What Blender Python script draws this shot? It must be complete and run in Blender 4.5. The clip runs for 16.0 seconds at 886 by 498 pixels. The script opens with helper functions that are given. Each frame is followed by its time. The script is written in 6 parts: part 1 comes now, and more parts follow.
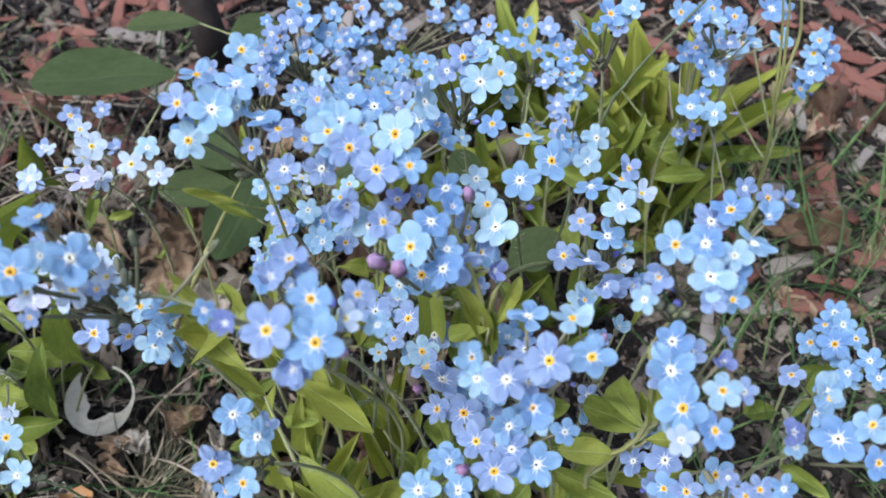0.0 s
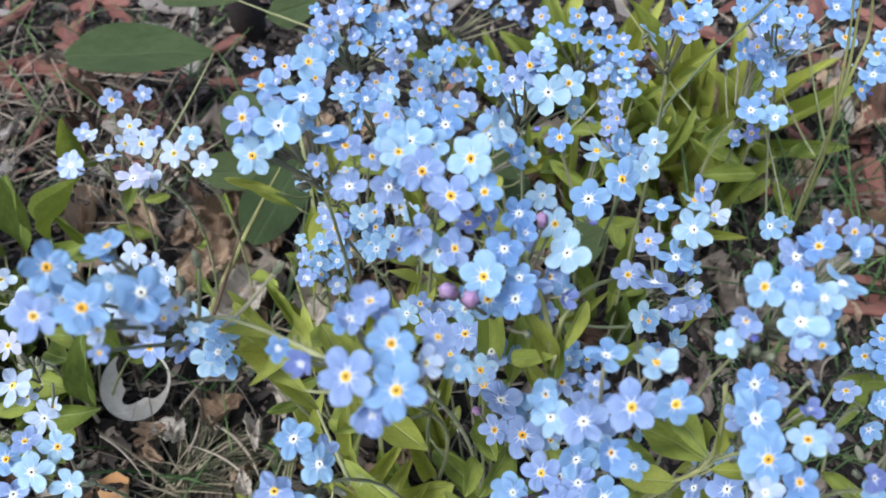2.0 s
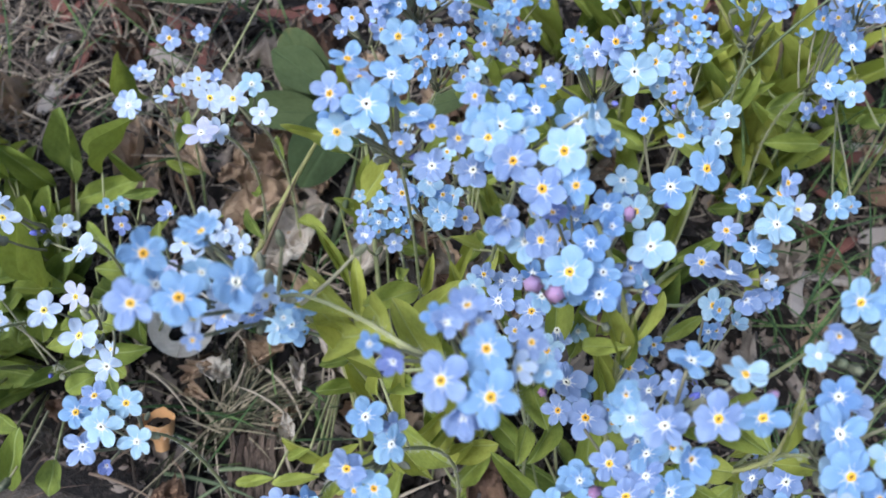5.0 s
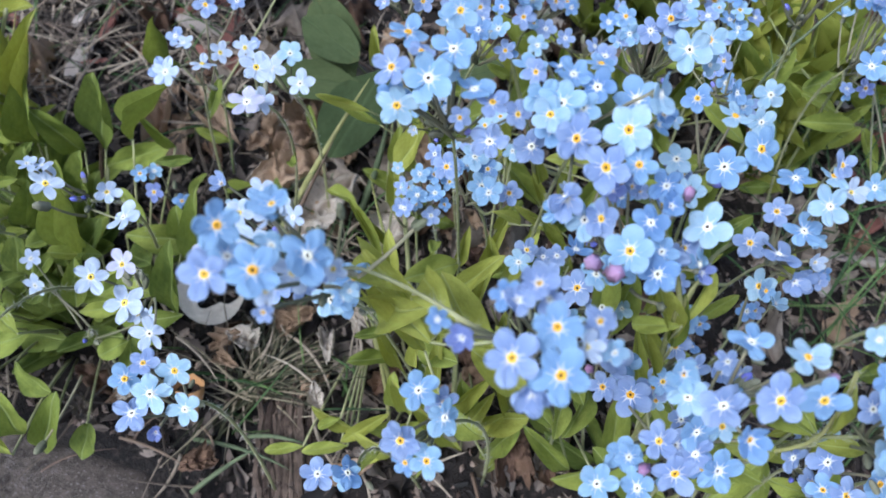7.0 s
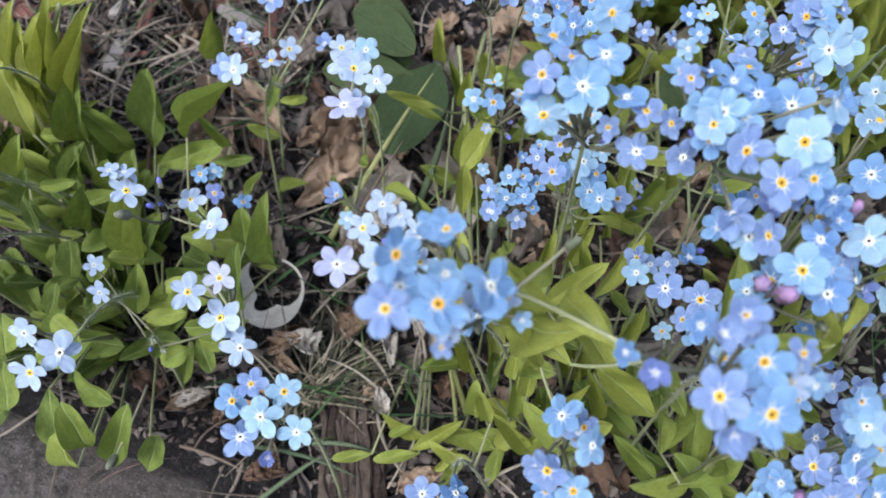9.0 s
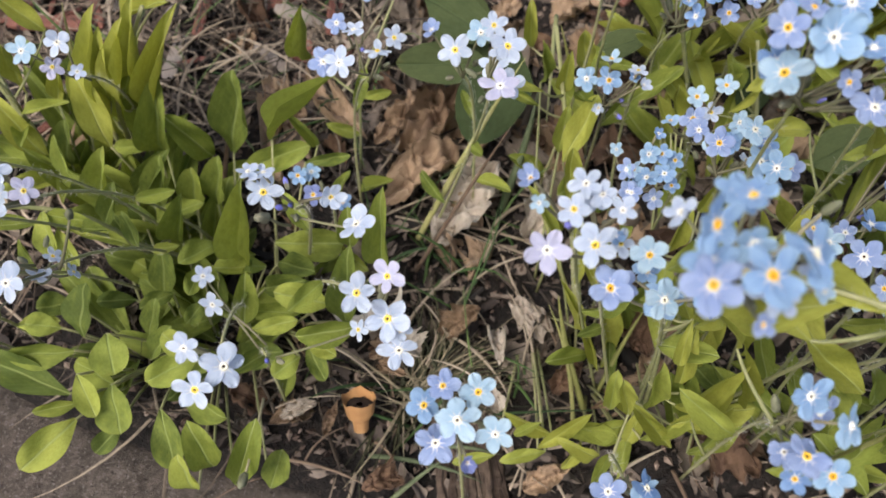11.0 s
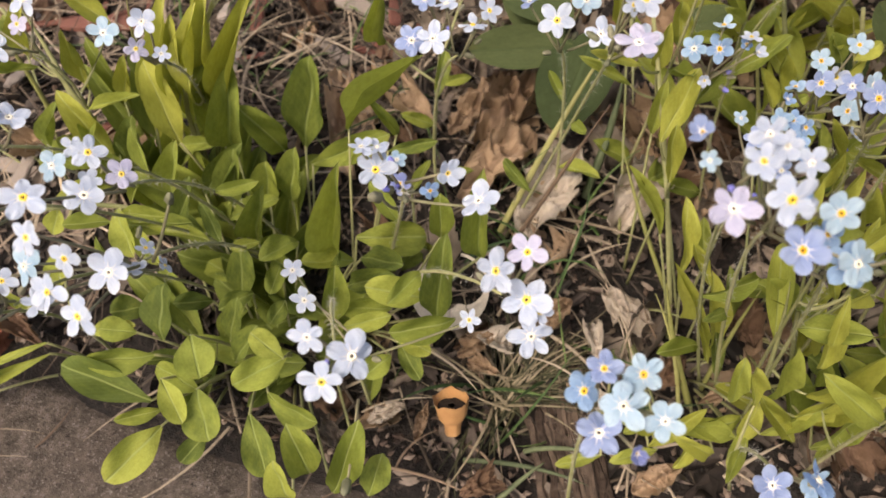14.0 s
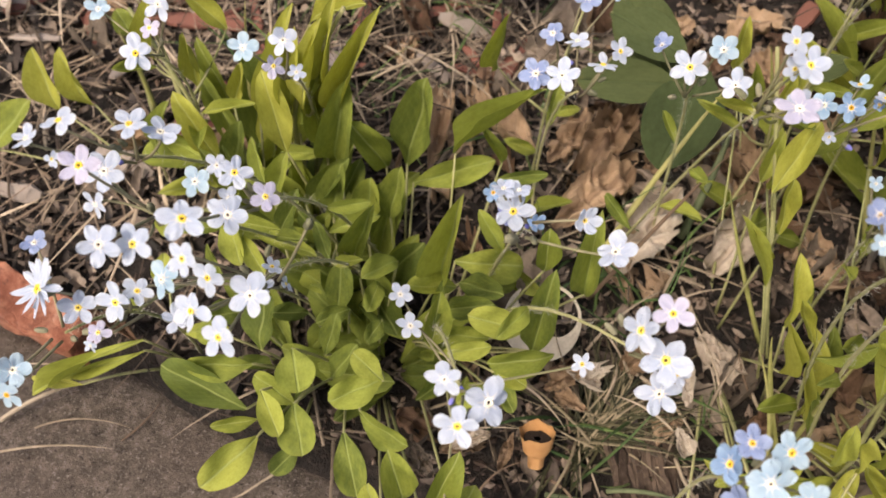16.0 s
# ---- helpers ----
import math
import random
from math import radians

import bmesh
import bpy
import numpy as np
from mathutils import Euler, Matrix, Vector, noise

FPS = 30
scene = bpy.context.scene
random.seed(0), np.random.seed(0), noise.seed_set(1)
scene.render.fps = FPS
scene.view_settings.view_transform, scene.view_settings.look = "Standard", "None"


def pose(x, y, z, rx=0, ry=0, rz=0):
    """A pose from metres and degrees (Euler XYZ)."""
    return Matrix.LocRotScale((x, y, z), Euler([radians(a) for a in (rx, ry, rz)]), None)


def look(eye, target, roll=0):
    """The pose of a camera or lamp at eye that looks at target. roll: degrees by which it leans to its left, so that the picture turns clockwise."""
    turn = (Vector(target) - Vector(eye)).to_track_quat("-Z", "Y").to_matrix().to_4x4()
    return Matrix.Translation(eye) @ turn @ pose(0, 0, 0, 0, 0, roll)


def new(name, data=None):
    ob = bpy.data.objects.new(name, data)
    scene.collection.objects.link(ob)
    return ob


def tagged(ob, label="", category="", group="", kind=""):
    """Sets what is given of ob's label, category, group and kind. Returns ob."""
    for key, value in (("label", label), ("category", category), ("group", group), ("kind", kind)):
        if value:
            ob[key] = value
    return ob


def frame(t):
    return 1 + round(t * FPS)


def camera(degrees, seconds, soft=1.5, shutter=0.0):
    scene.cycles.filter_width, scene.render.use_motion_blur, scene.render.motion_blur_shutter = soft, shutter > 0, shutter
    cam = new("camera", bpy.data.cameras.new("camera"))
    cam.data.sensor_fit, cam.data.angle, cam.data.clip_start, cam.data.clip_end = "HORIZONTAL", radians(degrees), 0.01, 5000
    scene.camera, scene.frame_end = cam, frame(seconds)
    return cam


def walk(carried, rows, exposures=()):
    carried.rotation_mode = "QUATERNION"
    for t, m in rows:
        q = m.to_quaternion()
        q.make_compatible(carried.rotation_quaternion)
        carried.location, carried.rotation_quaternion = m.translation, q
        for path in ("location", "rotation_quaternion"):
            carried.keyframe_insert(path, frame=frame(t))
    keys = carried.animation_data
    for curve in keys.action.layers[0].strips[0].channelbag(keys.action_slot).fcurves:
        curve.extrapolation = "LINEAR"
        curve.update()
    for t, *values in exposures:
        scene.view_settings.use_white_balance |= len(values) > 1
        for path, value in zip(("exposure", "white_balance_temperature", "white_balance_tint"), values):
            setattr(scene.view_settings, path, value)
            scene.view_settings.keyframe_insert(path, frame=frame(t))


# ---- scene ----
cam = camera(52.8, 16.0, soft=1.7)
METRES, EYE, TILT, LEAN, TURN = 0.16, 0.275, -50.0, 0.0, 0.0
ROWS = [
    (0.0, 0.0, 0.0, 0.0, 0.0, 0.0, -0.0),
    (0.5, -0.014, 0.0121, 0.0243, 0.2, -0.44, -0.34),
    (1.0, -0.0282, 0.0272, 0.0377, 0.39, -0.97, -0.86),
    (1.5, -0.0507, 0.0415, 0.0514, 0.65, -1.71, -1.21),
    (2.0, -0.0588, 0.0335, 0.0636, 0.9, -2.46, -1.52),
    (2.5, -0.0596, 0.0295, 0.0724, 1.28, -3.42, -1.96),
    (3.0, -0.0599, 0.037, 0.0718, 1.5, -4.32, -2.54),
    (3.5, -0.0797, 0.0538, 0.0967, 2.0, -5.11, -3.14),
    (4.0, -0.1039, 0.0366, 0.1222, 2.43, -5.71, -3.45),
    (4.5, -0.1182, 0.0495, 0.1218, 2.36, -6.63, -4.01),
    (7.0, -0.1783, 0.0467, 0.1224, 2.84, -9.39, -5.55),
    (7.5, -0.2326, 0.0491, 0.1371, 2.97, -9.81, -5.84),
    (8.0, -0.2775, 0.0708, 0.1326, 2.92, -10.02, -5.94),
    (8.5, -0.3046, 0.0982, 0.1342, 2.71, -10.2, -5.82),
    (9.0, -0.3299, 0.0985, 0.1332, 2.28, -10.43, -5.21),
    (9.5, -0.3815, 0.1005, 0.1231, 1.86, -10.63, -4.46),
    (10.0, -0.4415, 0.1163, 0.1164, 1.61, -10.63, -3.67),
    (12.5, -0.6481, 0.2096, 0.0528, 1.3, -9.49, 0.41),
    (13.0, -0.6654, 0.2284, 0.0438, 1.8, -9.4, 0.42),
    (13.5, -0.6738, 0.2334, 0.0314, 1.85, -9.46, 0.2),
    (14.0, -0.6788, 0.2332, 0.0318, 1.87, -9.33, 0.05),
    (14.5, -0.6707, 0.2275, 0.0453, 2.22, -9.26, -0.4),
    (15.0, -0.6918, 0.2263, 0.0514, 2.96, -9.4, -1.2),
    (15.5, -0.757, 0.2359, 0.0572, 4.06, -9.46, -3.03),
    (16.0, -0.7973, 0.2374, 0.0756, 4.83, -9.45, -4.41),
]
EXPOSURES = [(0.0, 0.56, 5480, 6), (4.7, 0.58, 5350, 7), (8.0, 0.56, 5200, 8), (9.0, 0.53, 5350, 8), (10.2, 0.53, 5780, 8), (12.3, 0.58, 7200, 15), (16.0, 0.71, 7400, 15)]
cam.data.dof.use_dof, cam.data.dof.focus_distance, cam.data.dof.aperture_fstop = True, 0.198, 32.0
walk(cam, [(t, pose(0, 0, EYE, TILT, LEAN, TURN) @ pose(METRES * x, METRES * y, METRES * z, 90 + pitch, roll, yaw)) for t, x, y, z, yaw, pitch, roll in ROWS], EXPOSURES)

# ---- world and light: a bright, hazy shade ----
world = bpy.data.worlds.new("world")
scene.world = world
world.use_nodes = True
wn = world.node_tree
sky = wn.nodes.new("ShaderNodeTexSky")
sky.sky_type, sky.sun_disc = "NISHITA", False
sky.sun_elevation, sky.sun_rotation = radians(58), radians(-139)
sky.air_density, sky.dust_density, sky.ozone_density = 1.0, 6.0, 1.0
wn.links.new(sky.outputs[0], wn.nodes["Background"].inputs[0])
wn.nodes["Background"].inputs[1].default_value = 0.14
sun = new("sun", bpy.data.lights.new("sun", "SUN"))
sun.data.energy, sun.data.angle, sun.data.color = 1.6, radians(16), (1.0, 0.95, 0.88)
sun.matrix_world = look((-0.6, -0.7, 1.6), (0, 0, 0))


# ---- materials ----
def material(name, rough=0.6):
    m = bpy.data.materials.new(name)
    m.use_nodes = True
    b = m.node_tree.nodes["Principled BSDF"]
    b.inputs["Roughness"].default_value = rough
    b.inputs["Specular IOR Level"].default_value = 0.3
    return m, m.node_tree, b


def node(tree, kind, **values):
    n = tree.nodes.new(kind)
    for k, v in values.items():
        n.inputs[k.replace("_", " ")].default_value = v
    return n


def ramp(tree, source, stops):
    r = tree.nodes.new("ShaderNodeValToRGB")
    while len(r.color_ramp.elements) < len(stops):
        r.color_ramp.elements.new(0.5)
    for e, (p, c) in zip(r.color_ramp.elements, stops):
        e.position, e.color = p, (*c, 1)
    tree.links.new(source, r.inputs[0])
    return r.outputs[0]


def mix(tree, fac, a, b, how="MIX"):
    n = tree.nodes.new("ShaderNodeMix")
    n.data_type, n.blend_type = "RGBA", how
    for socket, v in ((n.inputs[0], fac), (n.inputs[6], a), (n.inputs[7], b)):
        if isinstance(v, (int, float)):
            socket.default_value = v
        elif isinstance(v, tuple):
            socket.default_value = (*v, 1)
        else:
            tree.links.new(v, socket)
    return n.outputs[2]


def maths(tree, op, a, b=0.0, c=0.0):
    n = tree.nodes.new("ShaderNodeMath")
    n.operation = op
    for socket, v in zip(n.inputs, (a, b, c)):
        if isinstance(v, (int, float)):
            socket.default_value = v
        else:
            tree.links.new(v, socket)
    return n.outputs[0]


def smooth(tree, x, lo, hi):
    n = tree.nodes.new("ShaderNodeMapRange")
    n.interpolation_type = "SMOOTHSTEP"
    tree.links.new(x, n.inputs[0])
    n.inputs[1].default_value, n.inputs[2].default_value = lo, hi
    return n.outputs[0]


def coords(tree, which="Object"):
    return tree.nodes.new("ShaderNodeTexCoord").outputs[which]


def noise_of(tree, vector, scale, detail=4.0, rough=0.6):
    n = node(tree, "ShaderNodeTexNoise", Scale=scale, Detail=detail, Roughness=rough)
    tree.links.new(vector, n.inputs["Vector"])
    return n.outputs["Fac"]


def bump(tree, shader, height, strength, distance):
    n = node(tree, "ShaderNodeBump", Strength=strength, Distance=distance)
    tree.links.new(height, n.inputs["Height"])
    tree.links.new(n.outputs[0], shader.inputs["Normal"])


def thin(tree, shader, colour, share):
    """Lets light through a thin petal or leaf."""
    out = tree.nodes["Material Output"]
    tr = tree.nodes.new("ShaderNodeBsdfTranslucent")
    if isinstance(colour, tuple):
        tr.inputs[0].default_value = (*colour, 1)
    else:
        tree.links.new(colour, tr.inputs[0])
    mixer = tree.nodes.new("ShaderNodeMixShader")
    mixer.inputs[0].default_value = share
    tree.links.new(shader.outputs[0], mixer.inputs[1])
    tree.links.new(tr.outputs[0], mixer.inputs[2])
    tree.links.new(mixer.outputs[0], out.inputs[0])


def veins_of(tree, x, y):
    """Fine lines that fan out from the petal's foot."""
    fan = maths(tree, "ABSOLUTE", maths(tree, "SINE", maths(tree, "MULTIPLY", maths(tree, "DIVIDE", x, maths(tree, "MAXIMUM", y, 0.05)), 26.0)))
    return maths(tree, "SUBTRACT", 1.0, smooth(tree, fan, 0.0, 0.55))


def petal_material(name, base, edge):
    m, t, b = material(name, 0.55)
    co = coords(t)
    sep = t.nodes.new("ShaderNodeSeparateXYZ")
    t.links.new(co, sep.inputs[0])
    x, y = maths(t, "ABSOLUTE", sep.outputs[0]), sep.outputs[1]
    a = maths(t, "DIVIDE", x, maths(t, "MAXIMUM", y, 0.01))
    r = maths(t, "SQRT", maths(t, "ADD", maths(t, "MULTIPLY", x, x), maths(t, "MULTIPLY", y, y)))
    rnd = t.nodes.new("ShaderNodeObjectInfo").outputs["Random"]
    veins = noise_of(t, co, 7.0, 3.0)
    tone = mix(t, smooth(t, maths(t, "ADD", maths(t, "ADD", maths(t, "MULTIPLY", rnd, 0.25), maths(t, "MULTIPLY", veins, 0.35)), maths(t, "MULTIPLY", smooth(t, r, 0.35, 1.0), 0.40)), 0.15, 0.85), base, edge)
    # pale rays where the petals meet, and a pale throat
    off = maths(t, "MULTIPLY", maths(t, "ABSOLUTE", maths(t, "SUBTRACT", a, 0.42)), r)
    ray = smooth(t, maths(t, "SUBTRACT", maths(t, "SUBTRACT", 0.070, maths(t, "MULTIPLY", r, 0.135)), off), -0.005, 0.010)
    throat = maths(t, "SUBTRACT", 1.0, smooth(t, r, 0.18, 0.25))
    white = maths(t, "MINIMUM", maths(t, "ADD", ray, throat), 1.0)
    col = mix(t, maths(t, "MULTIPLY", veins_of(t, x, y), 0.30), tone, mix(t, 1.0, tone, (0.62, 0.68, 0.86), "MULTIPLY"))
    col = mix(t, white, col, (0.77, 0.78, 0.81))
    t.links.new(col, b.inputs["Base Color"])
    bump(t, b, noise_of(t, co, 9.0, 4.0, 0.7), 0.9, 0.00034)
    thin(t, b, col, 0.33)
    return m


PETALS = {
    "b": petal_material("petal_blue", (0.255, 0.42, 0.69), (0.37, 0.55, 0.77)),
    "c": petal_material("petal_clear_blue", (0.31, 0.495, 0.72), (0.45, 0.635, 0.80)),
    "h": petal_material("petal_deep_blue", (0.20, 0.345, 0.645), (0.31, 0.475, 0.73)),
    "l": petal_material("petal_lilac_blue", (0.28, 0.375, 0.65), (0.41, 0.51, 0.74)),
    "p": petal_material("petal_pale_blue", (0.39, 0.58, 0.74), (0.54, 0.70, 0.81)),
    "w": petal_material("petal_white_blue", (0.51, 0.605, 0.77), (0.66, 0.735, 0.85)),
    "k": petal_material("petal_pinkish_white", (0.55, 0.56, 0.75), (0.66, 0.65, 0.80)),
    "v": petal_material("petal_violet", (0.22, 0.27, 0.58), (0.31, 0.37, 0.66)),
}


def plain(name, a, b, scale, rough=0.6, relief=0.0):
    m, t, s = material(name, rough)
    co = coords(t)
    rnd = t.nodes.new("ShaderNodeObjectInfo").outputs["Random"]
    f = maths(t, "ADD", maths(t, "MULTIPLY", noise_of(t, co, scale), 0.65), maths(t, "MULTIPLY", rnd, 0.35))
    col = mix(t, smooth(t, f, 0.25, 0.75), a, b)
    t.links.new(col, s.inputs["Base Color"])
    if relief:
        bump(t, s, noise_of(t, co, scale * 3), 0.5, relief)
    return m


EYE_YELLOW = plain("eye_yellow", (0.80, 0.42, 0.02), (0.85, 0.55, 0.06), 3.0, 0.5)
EYE_LEMON = plain("eye_lemon", (0.78, 0.56, 0.05), (0.84, 0.68, 0.14), 3.0, 0.5)
EYE_PALE = plain("eye_pale", (0.80, 0.78, 0.62), (0.85, 0.84, 0.78), 3.0, 0.5)
EYE_DARK = plain("eye_dark", (0.03, 0.02, 0.02), (0.07, 0.04, 0.02), 3.0, 0.7)
CALYX = plain("calyx_green", (0.135, 0.145, 0.085), (0.25, 0.24, 0.165), 3.0, 0.7)
FLOWER_STALK = plain("flower_stalk", (0.175, 0.175, 0.095), (0.295, 0.265, 0.17), 300.0, 0.7)
STEM = plain("stem_green", (0.21, 0.225, 0.095), (0.34, 0.335, 0.165), 300.0, 0.6)
STALK_YELLOW = plain("stalk_yellow_green", (0.19, 0.20, 0.06), (0.31, 0.30, 0.12), 300.0, 0.6)
DRY_STEM = plain("dry_stem", (0.10, 0.065, 0.045), (0.22, 0.16, 0.11), 400.0, 0.75)
BUD_PINK = plain("bud_pink", (0.37, 0.19, 0.33), (0.46, 0.31, 0.47), 2.0, 0.6)
BUD_BLUE = plain("bud_blue", (0.14, 0.15, 0.50), (0.25, 0.25, 0.65), 2.0, 0.6)


def leaf_material(name, a, b, vein, rough, share, relief=0.22, gloss=0.2):
    """Blade with a pale midrib and side veins; x runs across, y along."""
    m, t, s = material(name, rough)
    co = coords(t)
    sep = t.nodes.new("ShaderNodeSeparateXYZ")
    t.links.new(co, sep.inputs[0])
    x, y = maths(t, "ABSOLUTE", sep.outputs[0]), sep.outputs[1]
    rnd = t.nodes.new("ShaderNodeObjectInfo").outputs["Random"]
    blotch = noise_of(t, co, 3.5, 5.0)
    col = mix(t, smooth(t, maths(t, "ADD", maths(t, "MULTIPLY", blotch, 0.6), maths(t, "MULTIPLY", rnd, 0.4)), 0.25, 0.75), a, b)
    col = mix(t, smooth(t, noise_of(t, co, 16.0, 4.0, 0.7), 0.35, 0.75), col, mix(t, 1.0, col, (0.80, 0.80, 0.75), "MULTIPLY"))
    tip = maths(t, "MULTIPLY", smooth(t, maths(t, "ADD", y, maths(t, "MULTIPLY", noise_of(t, co, 9.0, 3.0), 0.25)), 1.02, 1.16), smooth(t, rnd, 0.35, 0.7))
    col = mix(t, maths(t, "MULTIPLY", tip, 0.6), col, mix(t, 0.5, col, (0.22, 0.15, 0.05)))
    rib = maths(t, "SUBTRACT", 1.0, smooth(t, x, 0.012, 0.045))
    side = maths(t, "ABSOLUTE", maths(t, "SINE", maths(t, "MULTIPLY", maths(t, "SUBTRACT", y, maths(t, "MULTIPLY", x, 0.8)), 34.0)))
    side = maths(t, "MULTIPLY", maths(t, "SUBTRACT", 1.0, smooth(t, side, 0.0, 0.30)), 0.12)
    col = mix(t, maths(t, "MAXIMUM", maths(t, "MULTIPLY", rib, 0.6), side), col, vein)
    t.links.new(col, s.inputs["Base Color"])
    bump(t, s, maths(t, "ADD", maths(t, "MULTIPLY", noise_of(t, co, 22.0, 6.0, 0.75), 0.7), maths(t, "SUBTRACT", 0.0, rib)), 0.7, 0.0005 if relief < 0.5 else 0.0011)
    thin(t, s, mix(t, 1.0, col, (1.0, 1.0, 0.65), "MULTIPLY"), share)
    s.inputs["Specular IOR Level"].default_value = gloss
    return m


LEAF_FRESH = leaf_material("leaf_fresh", (0.185, 0.232, 0.040), (0.385, 0.430, 0.088), (0.39, 0.45, 0.17), 0.62, 0.33)
LEAF_YELLOW = leaf_material("leaf_yellow_green", (0.315, 0.335, 0.056), (0.485, 0.505, 0.105), (0.49, 0.53, 0.19), 0.6, 0.32)
LEAF_GREEN = leaf_material("leaf_green", (0.112, 0.155, 0.034), (0.310, 0.365, 0.072), (0.35, 0.42, 0.14), 0.62, 0.32)
LEAF_DARK = leaf_material("leaf_dark", (0.046, 0.066, 0.028), (0.076, 0.098, 0.042), (0.064, 0.088, 0.038), 0.85, 0.10, gloss=0.08)
DRY_BROWN = leaf_material("dry_leaf_brown", (0.075, 0.045, 0.032), (0.20, 0.125, 0.082), (0.12, 0.07, 0.05), 0.75, 0.10, 0.8)
DRY_GREY = leaf_material("dry_leaf_grey", (0.14, 0.115, 0.095), (0.36, 0.30, 0.25), (0.22, 0.17, 0.13), 0.8, 0.10, 0.8)
DRY_PALE = leaf_material("dry_leaf_pale", (0.60, 0.54, 0.45), (0.80, 0.75, 0.66), (0.55, 0.48, 0.40), 0.8, 0.10, 0.8)
DRY_PALE2 = leaf_material("dry_leaf_pale_tan", (0.45, 0.385, 0.32), (0.64, 0.575, 0.50), (0.36, 0.29, 0.23), 0.8, 0.12, 0.8)
DRY_LIGHT = leaf_material("dry_leaf_light", (0.27, 0.185, 0.120), (0.49, 0.355, 0.245), (0.17, 0.11, 0.075), 0.75, 0.12, 0.8)
# near-black brown that paints the deep shade inside the rolled leaf
CUP_SHADE = plain("cup_shade", (0.020, 0.013, 0.010), (0.050, 0.033, 0.025), 12.0, 0.95, 0.0004)
CUP_TAN = plain("rolled_leaf_tan", (0.40, 0.21, 0.085), (0.58, 0.35, 0.16), 2.5, 0.75, 0.0006)
CHIP_RED = plain("bark_chip_red", (0.13, 0.050, 0.038), (0.25, 0.112, 0.084), 220.0, 0.85, 0.0006)
CHIP_GREY = plain("bark_chip_grey", (0.20, 0.17, 0.15), (0.38, 0.33, 0.29), 220.0, 0.85, 0.0006)
BARK = plain("shrub_bark", (0.035, 0.027, 0.025), (0.085, 0.068, 0.06), 120.0, 0.85, 0.001)


def brick_material():
    m, t, b = material("brick_red", 0.92)
    co = coords(t)
    col = mix(t, smooth(t, noise_of(t, co, 150.0, 5.0, 0.7), 0.35, 0.70), (0.19, 0.065, 0.040), (0.40, 0.185, 0.120))
    col = mix(t, maths(t, "MULTIPLY", smooth(t, noise_of(t, co, 420.0, 4.0, 0.7), 0.55, 0.68), 0.7), col, (0.10, 0.040, 0.030))
    col = mix(t, maths(t, "MULTIPLY", smooth(t, noise_of(t, co, 60.0, 6.0, 0.75), 0.56, 0.70), 0.45), col, (0.46, 0.30, 0.24))
    t.links.new(col, b.inputs["Base Color"])
    bump(t, b, noise_of(t, co, 500.0, 6.0, 0.75), 0.9, 0.0012)
    return m


TERRACOTTA = brick_material()


def strand_material(name, a, b, c):
    m, t, s = material(name, 0.7)
    isl = t.nodes.new("ShaderNodeNewGeometry").outputs["Random Per Island"]
    col = ramp(t, isl, [(0.0, a), (0.5, b), (1.0, c)])
    fine = noise_of(t, coords(t), 500.0)
    t.links.new(mix(t, 0.35, col, ramp(t, fine, [(0.3, (0.0, 0.0, 0.0)), (0.8, (1.0, 1.0, 1.0))]), "OVERLAY"), s.inputs["Base Color"])
    return m


STRAW = strand_material("straw", (0.022, 0.017, 0.013), (0.080, 0.061, 0.044), (0.36, 0.295, 0.22))
STRAW_LIGHT = strand_material("straw_light", (0.045, 0.032, 0.024), (0.17, 0.125, 0.09), (0.52, 0.43, 0.32))
GRASS = strand_material("grass", (0.03, 0.06, 0.02), (0.06, 0.11, 0.03), (0.13, 0.18, 0.06))
LITTER = strand_material("leaf_litter", (0.009, 0.008, 0.007), (0.040, 0.030, 0.025), (0.255, 0.205, 0.165))
TUFT = strand_material("dry_grass", (0.018, 0.022, 0.010), (0.060, 0.058, 0.027), (0.30, 0.25, 0.17))
HAIR = plain("plant_hair", (0.50, 0.50, 0.42), (0.62, 0.60, 0.54), 300.0, 0.8)
CRUMBS = strand_material("crumbs", (0.04, 0.028, 0.024), (0.13, 0.09, 0.067), (0.29, 0.23, 0.185))


def ground_material():
    m, t, s = material("soil", 0.95)
    co = coords(t)
    big, fine = noise_of(t, co, 28.0, 6.0), noise_of(t, co, 420.0, 5.0, 0.7)
    col = ramp(t, fine, [(0.30, (0.004, 0.0036, 0.0035)), (0.52, (0.013, 0.011, 0.010)), (0.66, (0.045, 0.035, 0.029)), (0.80, (0.16, 0.125, 0.10))])
    col = mix(t, smooth(t, big, 0.35, 0.65), col, mix(t, 0.4, col, (0.038, 0.029, 0.025)))
    t.links.new(col, s.inputs["Base Color"])
    bump(t, s, maths(t, "ADD", fine, noise_of(t, co, 1500.0, 3.0)), 0.9, 0.0015)
    return m


def slab_material():
    m, t, s = material("concrete_slab", 0.9)
    co = coords(t)
    big, mid, fine = noise_of(t, co, 20.0, 5.0), noise_of(t, co, 260.0, 9.0, 0.75), noise_of(t, co, 1300.0, 4.0, 0.7)
    col = ramp(t, mid, [(0.36, (0.030, 0.024, 0.019)), (0.50, (0.074, 0.060, 0.049)), (0.66, (0.138, 0.116, 0.099))])
    col = mix(t, smooth(t, big, 0.4, 0.7), col, mix(t, 0.5, col, (0.078, 0.061, 0.050)))
    col = mix(t, smooth(t, fine, 0.56, 0.66), col, (0.20, 0.18, 0.165))
    col = mix(t, smooth(t, noise_of(t, co, 700.0, 2.0), 0.62, 0.70), col, (0.022, 0.017, 0.014))
    t.links.new(col, s.inputs["Base Color"])
    bump(t, s, maths(t, "ADD", maths(t, "MULTIPLY", mid, 0.5), fine), 0.8, 0.001)
    return m


